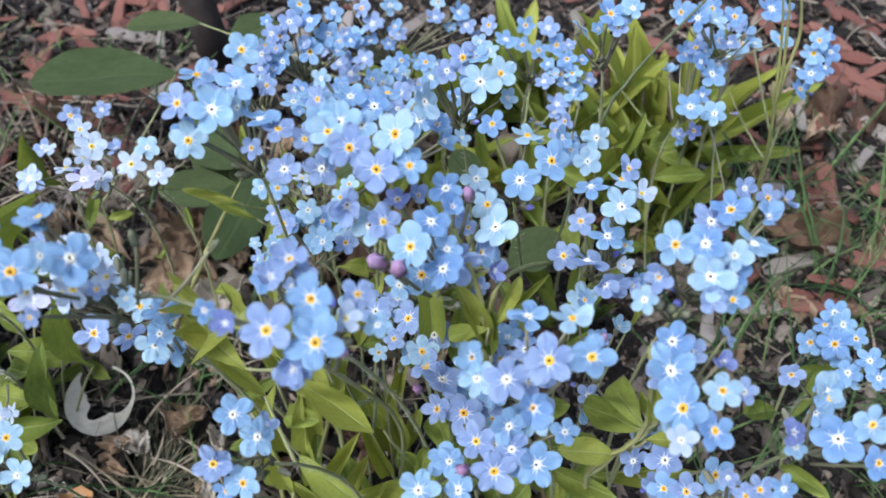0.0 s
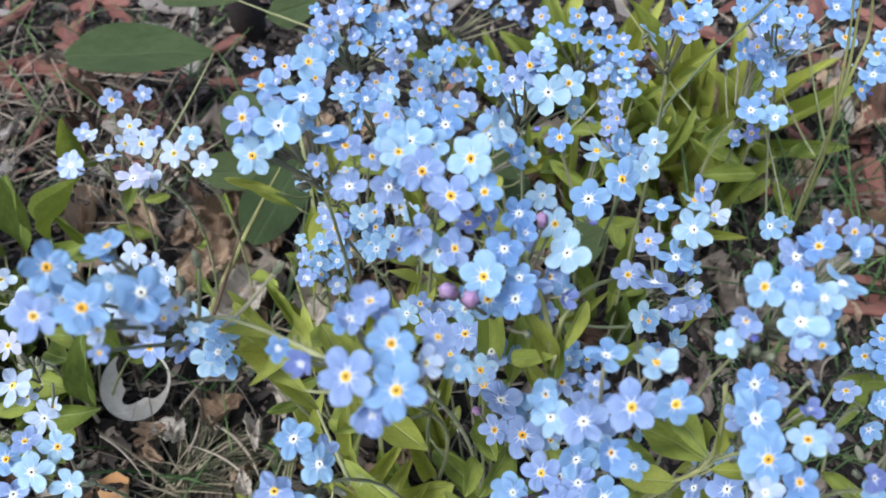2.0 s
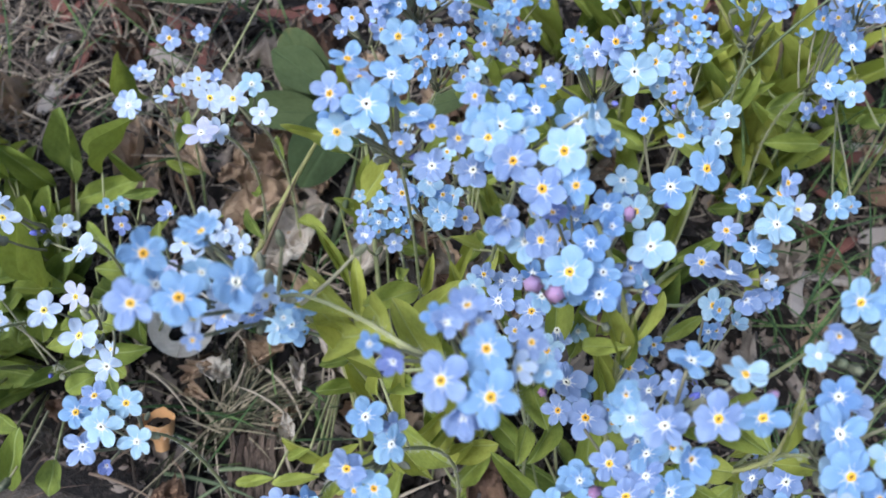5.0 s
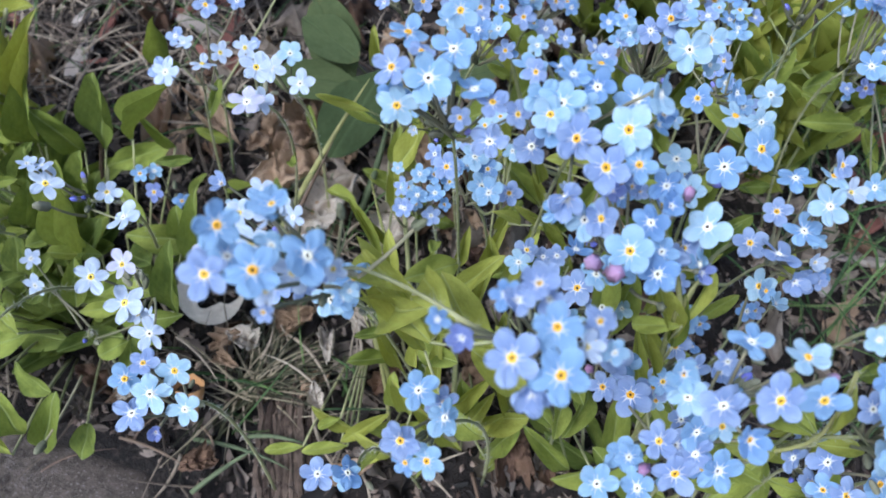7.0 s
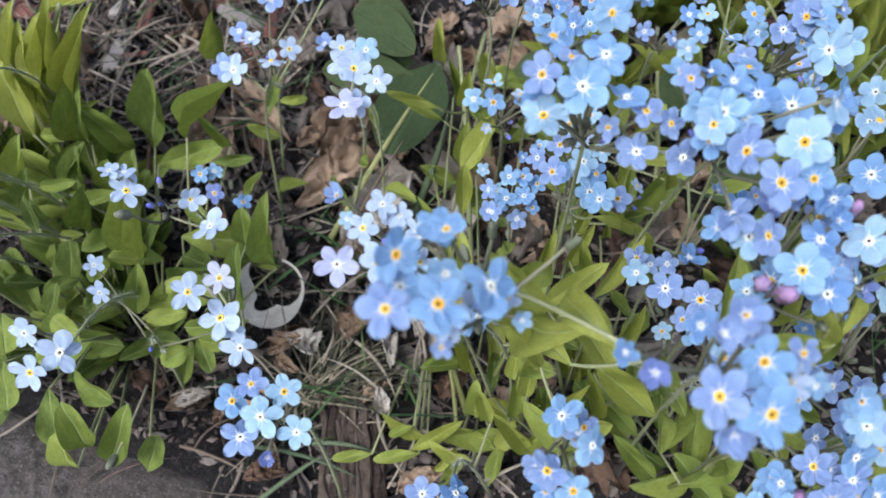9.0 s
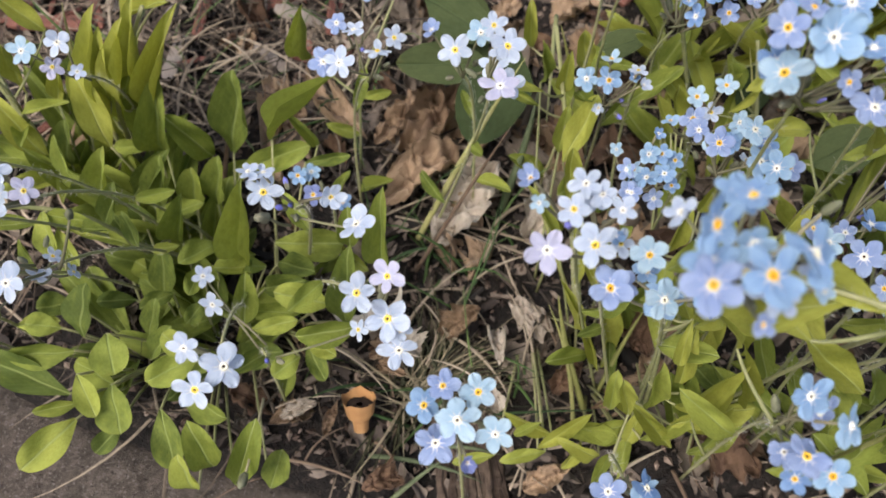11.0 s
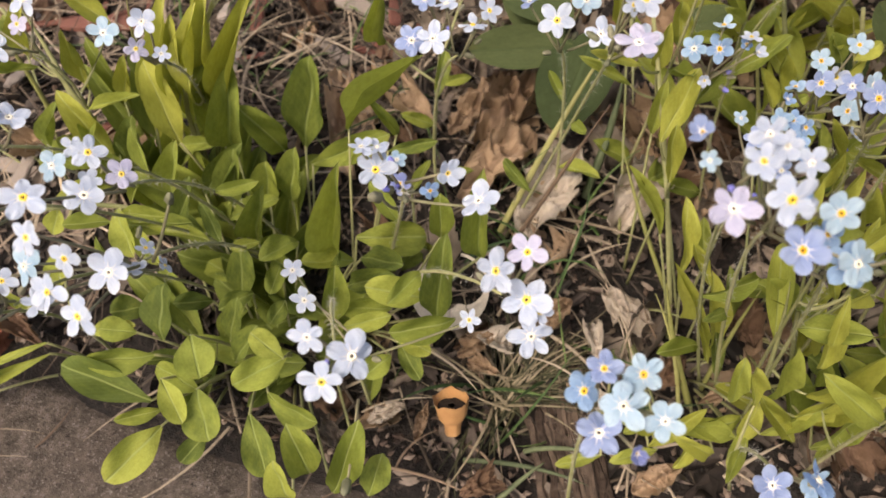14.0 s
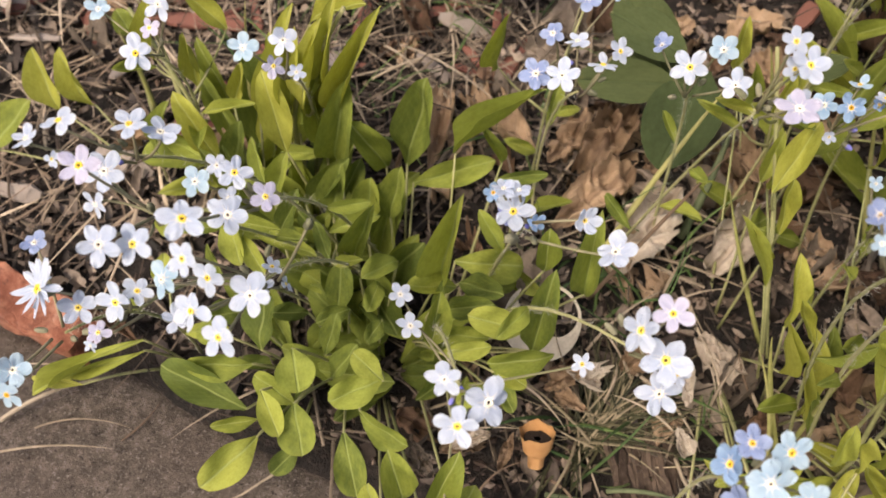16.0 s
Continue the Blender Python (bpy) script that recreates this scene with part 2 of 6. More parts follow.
# ---- mesh helpers ----
def mesh_of(name, verts, faces, mat=None, smooth_shading=True):
    me = bpy.data.meshes.new(name)
    me.from_pydata([tuple(v) for v in verts], [], faces)
    if mat:
        me.materials.append(mat)
    me.polygons.foreach_set("use_smooth", [smooth_shading] * len(me.polygons))
    me.update()
    return me


def child(name, me, parent, m=None, label=""):
    ob = new(name, me)
    ob.parent = parent
    if m is not None:
        ob.matrix_basis = m
    if label:
        ob["label"] = label
    return ob


def sheet(name, nx, ny, f, mat):
    """A surface f(u, v), u from -1 to 1 across and v from 0 to 1 along."""
    verts = [f(-1 + 2 * i / nx, j / ny) for j in range(ny + 1) for i in range(nx + 1)]
    faces = [(j * (nx + 1) + i, j * (nx + 1) + i + 1, (j + 1) * (nx + 1) + i + 1, (j + 1) * (nx + 1) + i) for j in range(ny) for i in range(nx)]
    return mesh_of(name, verts, faces, mat)


def tube_data(points, radii, sides=6):
    verts, faces = [], []
    pts = [Vector(p) for p in points]
    for k, p in enumerate(pts):
        d = (pts[min(k + 1, len(pts) - 1)] - pts[max(k - 1, 0)]).normalized()
        side = d.cross(Vector((0.31, 0.87, 0.38)))
        side = side.normalized() if side.length > 1e-4 else Vector((1, 0, 0))
        other = d.cross(side)
        for s in range(sides):
            a = 2 * math.pi * s / sides
            verts.append(p + (side * math.cos(a) + other * math.sin(a)) * radii[k])
    for k in range(len(pts) - 1):
        for s in range(sides):
            a, b = k * sides + s, k * sides + (s + 1) % sides
            faces.append((a, b, b + sides, a + sides))
    faces.append(tuple(range(sides))[::-1])
    faces.append(tuple(range(len(verts) - sides, len(verts))))
    return verts, faces


def bend(a, b, c, n=8):
    """Points on a curve from a by way of b to c."""
    a, b, c = Vector(a), Vector(b), Vector(c)
    return [a * (1 - t) ** 2 + b * 2 * t * (1 - t) + c * t * t for t in (i / n for i in range(n + 1))]


def glide(points, n):
    """About n + 1 points on a smooth curve through all the given ones."""
    p = [points[0], *points, points[-1]]
    out = []
    for i in range(n + 1):
        s = i / n * (len(points) - 1)
        k = min(int(s), len(points) - 2)
        t, (a, b, c, d) = s - k, p[k:k + 4]
        out.append(0.5 * (2 * b + (c - a) * t + (2 * a - 5 * b + 4 * c - d) * t * t + (3 * b - a - 3 * c + d) * t ** 3))
    return out


def facing(normal, spin, place=(0, 0, 0), scale=1.0):
    q = Vector(normal).to_track_quat("Z", "Y")
    return Matrix.Translation(place) @ q.to_matrix().to_4x4() @ Matrix.Rotation(spin, 4, "Z") @ Matrix.Scale(scale, 4)


# ---- ground ----
SLAB_EDGE = [(-0.60, 0.235), (-0.30, 0.152), (-0.235, 0.132), (-0.19, 0.113), (-0.165, 0.107), (-0.126, 0.098), (-0.112, 0.084), (-0.104, 0.04)]


def slab_line(x):
    for (x0, y0), (x1, y1) in zip(SLAB_EDGE, SLAB_EDGE[1:]):
        if x0 <= x <= x1:
            return y0 + (y1 - y0) * (x - x0) / (x1 - x0)
    return SLAB_EDGE[0][1] if x < 0 else SLAB_EDGE[-1][1]


def soil_height(x, y):
    h = 0.006 * noise.noise((x * 14, y * 14, 0.3)) + 0.0035 * noise.noise((x * 55, y * 55, 1.7)) + 0.0016 * noise.noise((x * 170, y * 170, 4.1))
    near_slab = min(1.0, max(0.0, (y - slab_line(x) + 0.010) / 0.006)) if x < -0.09 else 1.0
    return (h - 0.001) * near_slab - 0.008 * (1 - near_slab)


def ground():
    fx, fy = np.arange(-0.46, 0.36, 0.003), np.arange(-0.04, 0.62, 0.003)
    xs = [-80, -20, -6, -2, -0.9, -0.6, *fx, 0.5, 0.8, 2, 6, 20, 80]
    ys = [-80, -20, -6, -2, -0.6, -0.2, *fy, 0.8, 1.2, 2, 6, 20, 80]
    verts = [(x, y, soil_height(x, y) if -0.5 < x < 0.4 and -0.1 < y < 0.66 else -0.004) for y in ys for x in xs]
    n = len(xs)
    faces = [(j * n + i, j * n + i + 1, (j + 1) * n + i + 1, (j + 1) * n + i) for j in range(len(ys) - 1) for i in range(n - 1)]
    return tagged(new("ground", mesh_of("ground", verts, faces, ground_material())), "dark brown soil under dry litter and straw", "soil", kind="structure")


ground()


def slab():
    rim = []
    for (x0, y0), (x1, y1) in zip(SLAB_EDGE, SLAB_EDGE[1:]):
        n = max(2, int((x1 - x0) / 0.006))
        rim += [(x0 + (x1 - x0) * i / n, y0 + (y1 - y0) * i / n) for i in range(n)]
    rim.append(SLAB_EDGE[-1])
    rows = ((0.0015, -0.05), (0.0, -0.006), (-0.0025, -0.0030), (-0.006, -0.0015), (-0.02, -0.001), (-0.05, -0.001), (-0.3, -0.001))
    verts = []
    for dy, z in rows:
        for x, y in rim:
            w = 0.0022 * noise.noise((x * 90, y * 90, 2.0))
            verts.append((x, y - 0.002 + dy + w, z + 0.0008 * noise.noise((x * 60, (y + dy) * 60, 5.0))))
    n = len(rim)
    faces = [(j * n + i, (j + 1) * n + i, (j + 1) * n + i + 1, j * n + i + 1) for j in range(len(rows) - 1) for i in range(n - 1)]
    return tagged(new("paving_slab", mesh_of("paving_slab", verts, faces, slab_material())), "grey concrete paving slab with a worn edge", "paving slab")


slab()

# ---- unit meshes of the flowers: radius 1, facing up ----
NX, NY = 8, 8


def petal_mesh(name, wide, cup, odd, mat):
    """Foot at the eye, tip at y = 1; odd sets how its rim and waves run."""
    def f(u, v):
        s = 0.08 + 0.92 * (1 - math.cos(math.pi * min(1.0, v))) / 2
        if s > 0.60:
            half = wide * math.sqrt(max(0.0, 1 - ((s - 0.60) / 0.40) ** 2))
        else:
            k = (s - 0.08) / 0.52
            half = 0.10 + (wide - 0.10) * (k ** 1.1 * (2.1 - 1.1 * k))
        x = u * half
        tip = max(0.0, s - 0.55) / 0.45
        rim = 1 - 0.055 * tip * math.exp(-((u * 3.2 - 0.4 * math.sin(odd)) ** 2)) + 0.022 * tip * math.sin(6 * u + 2.1 * odd)
        x *= 1 + 0.05 * math.sin(9 * s + 1.7 * odd) + 0.06 * u * math.cos(odd)
        z = cup * s * s - 0.42 * x * x * (0.4 + s) - 0.05 * math.exp(-((u * 3) ** 2)) * s + 0.045 * s * math.sin(4.2 * u + 6 * s + 2 * odd) + 0.03 * tip * u * math.sin(odd * 3)
        return x, s * rim, z
    return sheet(name, NX, NY, f, mat)


PETAL_MESHES = {k: [petal_mesh("petal", w, c, 1.3 * i, m) for i, (w, c) in enumerate(((0.33, 0.16), (0.35, 0.03), (0.325, -0.12), (0.34, 0.07), (0.33, -0.04)) if k in "wk" else ((0.362, 0.18), (0.388, 0.04), (0.362, -0.12), (0.375, 0.09), (0.37, -0.04)))] for k, m in PETALS.items()}


def eye_mesh(ring):
    verts, faces, dark = [], [], []
    n, prof = 20, ((0.060, 0.0), (0.072, 0.045), (0.11, 0.075), (0.15, 0.06), (0.175, 0.015))
    for r, z in prof:
        for i in range(n):
            a = 2 * math.pi * i / n
            k = 1 + 0.10 * math.cos(5 * a) * (r > 0.1)
            verts.append((r * k * math.cos(a), r * k * math.sin(a), z))
    for j in range(len(prof) - 1):
        faces += [(j * n + i, j * n + (i + 1) % n, (j + 1) * n + (i + 1) % n, (j + 1) * n + i) for i in range(n)]
    faces.append(tuple(range(n)))
    me = mesh_of("eye", verts, faces, ring)
    me.materials.append(EYE_DARK)
    me.polygons[len(faces) - 1].material_index = 1
    return me


EYES = {"y": eye_mesh(EYE_YELLOW), "lemon": eye_mesh(EYE_LEMON), "o": eye_mesh(EYE_PALE)}


def calyx_mesh():
    """A short green cup with five pointed sepals, and the flower's tube."""
    verts, faces = [], []
    n, prof = 10, ((0.05, -0.62), (0.16, -0.52), (0.20, -0.36), (0.13, -0.30), (0.10, -0.04))
    for r, z in prof:
        verts += [(r * math.cos(2 * math.pi * i / n), r * math.sin(2 * math.pi * i / n), z) for i in range(n)]
    for j in range(len(prof) - 1):
        faces += [(j * n + i, j * n + (i + 1) % n, (j + 1) * n + (i + 1) % n, (j + 1) * n + i) for i in range(n)]
    for k in range(5):
        a = 2 * math.pi * (k + 0.5) / 5
        out, side = Vector((math.cos(a), math.sin(a), 0)), Vector((-math.sin(a), math.cos(a), 0))
        b = len(verts)
        verts += [out * 0.18 - side * 0.10 + Vector((0, 0, -0.42)), out * 0.18 + side * 0.10 + Vector((0, 0, -0.42)), out * 0.34 + Vector((0, 0, -0.08)), out * 0.27 + Vector((0, 0, -0.28))]
        faces += [(b, b + 1, b + 3), (b + 1, b + 2, b + 3), (b + 2, b, b + 3)]
    return mesh_of("flower", verts, faces, CALYX)


CALYX_MESH = calyx_mesh()


def bud_mesh(mat, open_share):
    """A closed bud in its ribbed calyx; the sepals' tips stand out."""
    verts, faces = [], []
    n, prof = 15, ((0.08, 0.0), (0.24, 0.14), (0.29, 0.42), (0.25, 0.70), (0.27, 0.84), (0.25, 1.08), (0.15, 1.32), (0.02, 1.42))
    for j, (r, z) in enumerate(prof):
        for i in range(n):
            a = 2 * math.pi * i / n
            k = 1 + 0.20 * math.cos(5 * a) * (1 if j < 5 else 0.4)
            verts.append((r * k * math.cos(a + 0.1 * j), r * k * math.sin(a + 0.1 * j), z + 0.10 * math.cos(5 * a) * (j == 4)))
    for j in range(len(prof) - 1):
        faces += [(j * n + i, j * n + (i + 1) % n, (j + 1) * n + (i + 1) % n, (j + 1) * n + i) for i in range(n)]
    for k in range(5):
        a = 2 * math.pi * k / 5 + 0.3
        out, side, b = Vector((math.cos(a), math.sin(a), 0)), Vector((-math.sin(a), math.cos(a), 0)), len(verts)
        verts += [out * 0.28 - side * 0.10 + Vector((0, 0, 0.5)), out * 0.28 + side * 0.10 + Vector((0, 0, 0.5)), out * 0.36 + Vector((0, 0, 1.15)), out * 0.34 + Vector((0, 0, 0.75))]
        faces += [(b, b + 1, b + 3), (b + 1, b + 2, b + 3), (b + 2, b, b + 3)]
    me = mesh_of("bud", verts, faces, CALYX)
    me.materials.append(mat)
    for p in me.polygons:
        if (len(prof) - 1 - open_share) * n <= p.index < (len(prof) - 1) * n:
            p.material_index = 1
    return me


BUDS = [bud_mesh(BUD_PINK, 5), bud_mesh(BUD_BLUE, 4), bud_mesh(CALYX, 1)]


# ---- leaves: length 1 along y, width 1 across x ----
def leaf_mesh(name, mat, widest, sharp, arch, fold, wave, serrate=0.0):
    """Widest at that share of the length; sharp 0.5 gives a round tip, 1 a pointed one."""
    def f(u, v):
        s = v + 0.16 * math.sin(math.pi * v) * (v - 0.2) * (1 - v)
        if s > widest:
            half = max(0.0, 1 - ((s - widest) / (1 - widest)) ** 2) ** sharp
        else:
            k = s / widest
            half = 0.12 + 0.88 * (k ** 1.2) * (2.2 - 1.2 * k ** 1.2) if k < 1 else 1.0
        half = 0.5 * min(1.0, half) * (1 + serrate * math.sin(s * 55))
        x = u * half + 0.05 * math.sin(2.5 * s) * s
        half *= 1 + 0.05 * math.sin(17 * s + 3 * u)
        z = arch * (s - s * s) * 1.3 + fold * abs(u) ** 1.4 * half * 0.5 + wave * math.sin(8 * s + 2.2 * u) * half * 0.6
        return x, s, z
    return sheet(name, 10, 18, f, mat)


def leaf_set(mat, kinds):
    return [leaf_mesh("leaf", mat, *k) for k in kinds]


LANCE = ((0.52, 0.62, 0.18, 0.5, 0.14), (0.56, 0.56, 0.30, 0.35, 0.18), (0.48, 0.72, 0.10, 0.7, 0.10), (0.53, 0.58, -0.08, 0.45, 0.18), (0.58, 0.54, 0.38, 0.6, 0.14))
ROUND = ((0.60, 0.50, 0.16, 0.4, 0.18), (0.62, 0.48, 0.28, 0.3, 0.20), (0.55, 0.54, 0.08, 0.6, 0.15), (0.58, 0.52, 0.34, 0.5, 0.18))
LEAVES = {"f": leaf_set(LEAF_FRESH, LANCE), "g": leaf_set(LEAF_GREEN, LANCE), "r": leaf_set(LEAF_GREEN, ROUND), "y": leaf_set(LEAF_FRESH, ROUND), "s": leaf_set(LEAF_YELLOW, LANCE), "d": leaf_set(LEAF_DARK, ((0.48, 0.62, 0.06, 0.2, 0.06, 0.015), (0.52, 0.55, 0.03, 0.25, 0.08, 0.02)))}


def leaf_pose(base, tip, width, twist=0.0, up=(0.0, -0.55, 1.0)):
    base, tip = Vector(base), Vector(tip)
    y = tip - base
    length = y.length
    y = y.normalized()
    z = Vector(up) - y * Vector(up).dot(y)
    if z.length < 0.05:
        z = Vector((0, -1, 0)) - y * Vector((0, -1, 0)).dot(y)
    z = Matrix.Rotation(twist, 3, y) @ z.normalized()
    x = y.cross(z)
    m = Matrix((x, y, z)).transposed().to_4x4()
    return Matrix.Translation(base) @ m @ Matrix.Diagonal((width, length, length, 1))


rng = random.Random(7)


def leaf(plant, base, tip, width, kind="f", twist=None):
    """A leaf of a plant whose foot is plant.location; places in millimetres."""
    foot = plant.location
    b, t = Vector(base) / 1000 - foot, Vector(tip) / 1000 - foot
    tw = rng.uniform(-0.35, 0.35) if twist is None else twist
    return child("leaf", rng.choice(LEAVES[kind]), plant, leaf_pose(b, t, width / 1000, tw))


def stem(plant, points, thick, thin_end, name="stem", mat=STEM):
    v, f = tube_data(points, [thick + (thin_end - thick) * i / (len(points) - 1) for i in range(len(points))])
    return child(name, mesh_of(name, v, f, mat), plant)


def hairs(plant, pts):
    """Short pale hairs that stand out from a stem."""
    verts, faces = [], []
    for _ in range(170):
        k = rng.randrange(len(pts) - 1)
        p = pts[k].lerp(pts[k + 1], rng.random())
        d = (pts[k + 1] - pts[k]).normalized()
        out = d.cross(Vector((rng.gauss(0, 1), rng.gauss(0, 1), rng.gauss(0, 1)))).normalized()
        side, b = d.cross(out) * 0.00003, len(verts)
        verts += [p + out * 0.0004 - side, p + out * 0.0004 + side, p + out * rng.uniform(0.0012, 0.0022) + d * 0.0005]
        faces.append((b, b + 1, b + 2))
    return child("hairs", mesh_of("hairs", verts, faces, HAIR), plant)


WORDS = {"b": "sky-blue", "l": "lilac-blue", "w": "pale white-blue"}


STEMS = []


def crowd(flowers, count, tint):
    """Smaller flowers between and under the open ones of a dense head."""
    more = []
    for _ in range(round(count * (0.7 if tint == "w" else 1.2))):
        x, y, z, d, _look = rng.choice(flowers)
        a, s = rng.uniform(0, 6.28), rng.uniform(0.55, 0.95) * d
        deep = rng.uniform(1.5, 5.5)
        more.append((x + s * math.cos(a), y + 0.8 * s * math.sin(a) + 0.6 * deep, z + 0.6 * s * math.sin(a) - 0.8 * deep, d * rng.uniform(0.66, 0.92), rng.choice(("w", "wo", "wy", "vw", "w", "ws") if tint == "w" else ("h", "l", "bo", "b", "ls", "bs", "ly", "p", "lo", "by", "po"))))
    return more


def sprig(tint, foot, flowers, leaves=3, kind="f", size=1.0, via=None, filler=0):
    """A flowering stem; flowers as (x, y, z, diameter, look) in millimetres. look: petal colour, y or o for a fresh or an old eye, u faces up, s faces aside, m has many narrow petals."""
    plant = new("forget_me_not")
    plant.location = (foot[0] / 1000, foot[1] / 1000, soil_height(foot[0] / 1000, foot[1] / 1000))
    tagged(plant, f"{WORDS[tint]} forget-me-not stem in flower, growing from the soil", "flower", "forget-me-nots in the bed")
    flowers = flowers + crowd([f for f in flowers if not set(f[4]) & set("BC")], filler, tint)
    at = [Vector(f[:3]) / 1000 for f in flowers]
    mean = sum(at, Vector()) / len(at)
    neck = mean + (Vector(plant.location) - mean).normalized() * 0.012 + Vector((0, 0.004, -0.006))
    lo = Vector(plant.location)
    bow = lo.lerp(neck, 0.55) + Vector((rng.uniform(-0.01, 0.01), 0.012, 0.012))
    if via is not None and not isinstance(via[0], (int, float)):
        pts = [p - lo for p in glide([lo - Vector((0, 0, 0.004)), *(Vector(p) / 1000 for p in via), neck], 24)]
    else:
        pts = [p - lo for p in bend(lo - Vector((0, 0, 0.004)), bow if via is None else Vector(via) / 1000, neck, 9)]
    stem(plant, pts, 0.00054, 0.00034)
    STEMS.append((plant, [p + lo for p in pts]))
    hairs(plant, pts)
    for (x, y, z, d, look_of), p in zip(flowers, at):
        out = p - neck
        out = out.normalized() if out.length > 1e-4 else Vector((0, 0, 1))
        n = Vector((0, -0.62, 0.80)) + out * 0.35 + Vector((rng.gauss(0, 0.38), rng.gauss(0, 0.38), rng.gauss(0, 0.2)))
        if "u" in look_of:
            n = Vector((rng.gauss(0, 0.15), 0.25, 1.0)) + out * 0.2
        if "s" in look_of:
            n = out * 1.1 + Vector((rng.gauss(0, 0.3), -0.35, 0.25))
        n.normalize()
        r = d / 2000
        if "B" in look_of or "C" in look_of:
            n = (out + Vector((rng.gauss(0, 0.3), -0.3, 0.7))).normalized()
            child("bud", BUDS[0 if "B" in look_of else 2], plant, facing(n, rng.uniform(0, 6), p - lo - n * r, r * (1.9 if "B" in look_of else 1.5)), "pink bud" if "B" in look_of else "hairy green bud")
            stem(plant, [q - lo for q in bend(neck.lerp(p, 0.3) - Vector((0, 0, 0.006)), neck.lerp(p, 0.6) - Vector((0, 0, 0.005)), p - n * r, 4)], 0.0004, 0.0003, "flower_stalk", FLOWER_STALK)
            continue
        colour = "k" if "v" in look_of and "w" in look_of else "v" if "v" in look_of else next((c for c in look_of if c in "bhlpw"), tint)
        if colour == "b":
            colour = rng.choice("bbbcchh")
        eye = "y" if "y" in look_of else "o" if "o" in look_of else rng.choice("yo")
        if eye == "y" and colour in "wk":
            eye = "lemon"
        fl = child("flower", CALYX_MESH, plant, facing(n, rng.uniform(0, 6.28), p - lo, r))
        meshes = PETAL_MESHES[colour]
        cup = 0 if "s" in look_of else rng.choice((0, 1, 1, 2, 3, 4))
        count = 15 if "m" in look_of else 5
        for k in range(count):
            m = Matrix.Rotation(2 * math.pi * k / count + rng.gauss(0, 0.05), 4, "Z") @ Matrix.Rotation(rng.gauss(0.08, 0.19) + (0.5 if "s" in look_of else 0), 4, "X") @ Matrix.Rotation(rng.gauss(0.12, 0.10), 4, "Y") @ Matrix.Scale(rng.uniform(0.90, 1.06), 4) @ Matrix.Diagonal((0.42 if "m" in look_of else 1.0, 1.0, 1.0, 1.0))
            child("petal", meshes[cup] if rng.random() < 0.65 else rng.choice(meshes), fl, m)
        child("eye", EYES[eye], fl)
        back = p - n * r * 0.6
        start = neck.lerp(p, 0.1) + Vector((rng.gauss(0, 0.001), rng.gauss(0, 0.001), -0.001))
        stem(plant, [q - lo for q in bend(start, start.lerp(back, 0.5) - n * 0.002, back, 5)], 0.00036, 0.00026, "flower_stalk", FLOWER_STALK)
    for k in range(rng.randint(2, 5)):
        d = Vector((rng.gauss(0, 0.6), rng.gauss(-0.1, 0.5), rng.uniform(0.2, 1.0))).normalized()
        p = neck - lo + d * rng.uniform(0.002, 0.006)
        which = rng.choice((2, 1, 2, 2, 2))
        child("bud", BUDS[which], plant, facing(d, rng.uniform(0, 6), p, rng.uniform(0.0017, 0.0026)), "blue bud" if which == 1 else "")
    for k in range(leaves):
        s = 0.12 + 0.68 * (k + rng.random() * 0.6) / max(leaves, 1)
        p = pts[int(s * (len(pts) - 1))]
        a = k * 2.4 + rng.uniform(-0.5, 0.5) + foot[0]
        length = rng.uniform(0.018, 0.030) * (1.25 - 0.7 * s) * size
        d = Vector((math.cos(a), math.sin(a), rng.uniform(0.25, 1.0))).normalized()
        child("leaf", rng.choice(LEAVES[kind]), plant, leaf_pose(p, p + d * length, length * rng.uniform(0.26, 0.36), rng.uniform(-0.4, 0.4)))
    return plant


sprig("b", (-30, 124), [(-38.0, 111.9, 177.3, 8.8, "o"), (-34.7, 117.7, 178.0, 8.1, "o"), (-43.9, 113.2, 177.5, 6.7, "ly"), (-42.4, 121.7, 176.6, 7.0, "yu"), (-30.9, 113.6, 173.8, 7.1, "o"), (-27.8, 112.2, 172.8, 6.3, "l"), (-27.6, 110.5, 164.9, 7.1, "lo"), (-20.8, 109.2, 166.4, 7.2, "lo")], 2, "f", 0.8, filler=6)
sprig("b", (-16, 132), [(-17.2, 111.4, 175.1, 7.5, "o"), (-14.9, 103.6, 176.6, 7.7, "ly"), (-7.5, 104.4, 178.8, 8.5, "py"), (-4.1, 119.3, 168.6, 8.6, "o"), (-10.4, 98.9, 176.4, 8.5, "ly"), (-5.3, 100.9, 175.3, 6.4, "y"), (-11.6, 115.7, 174.7, 6.9, "o"), (-22.3, 120.4, 173.0, 5.9, "yu"), (-10.1, 126.7, 168.4, 6.0, "u"), (0.1, 117.3, 165.2, 5.2, "bs"), (-20.1, 112.1, 175.0, 6.6, "o"), (-0.9, 112.5, 173.4, 4.8, "s"), (-13.6, 112.0, 173.8, 6.2, "o")], 2, "f", 0.8, filler=9)
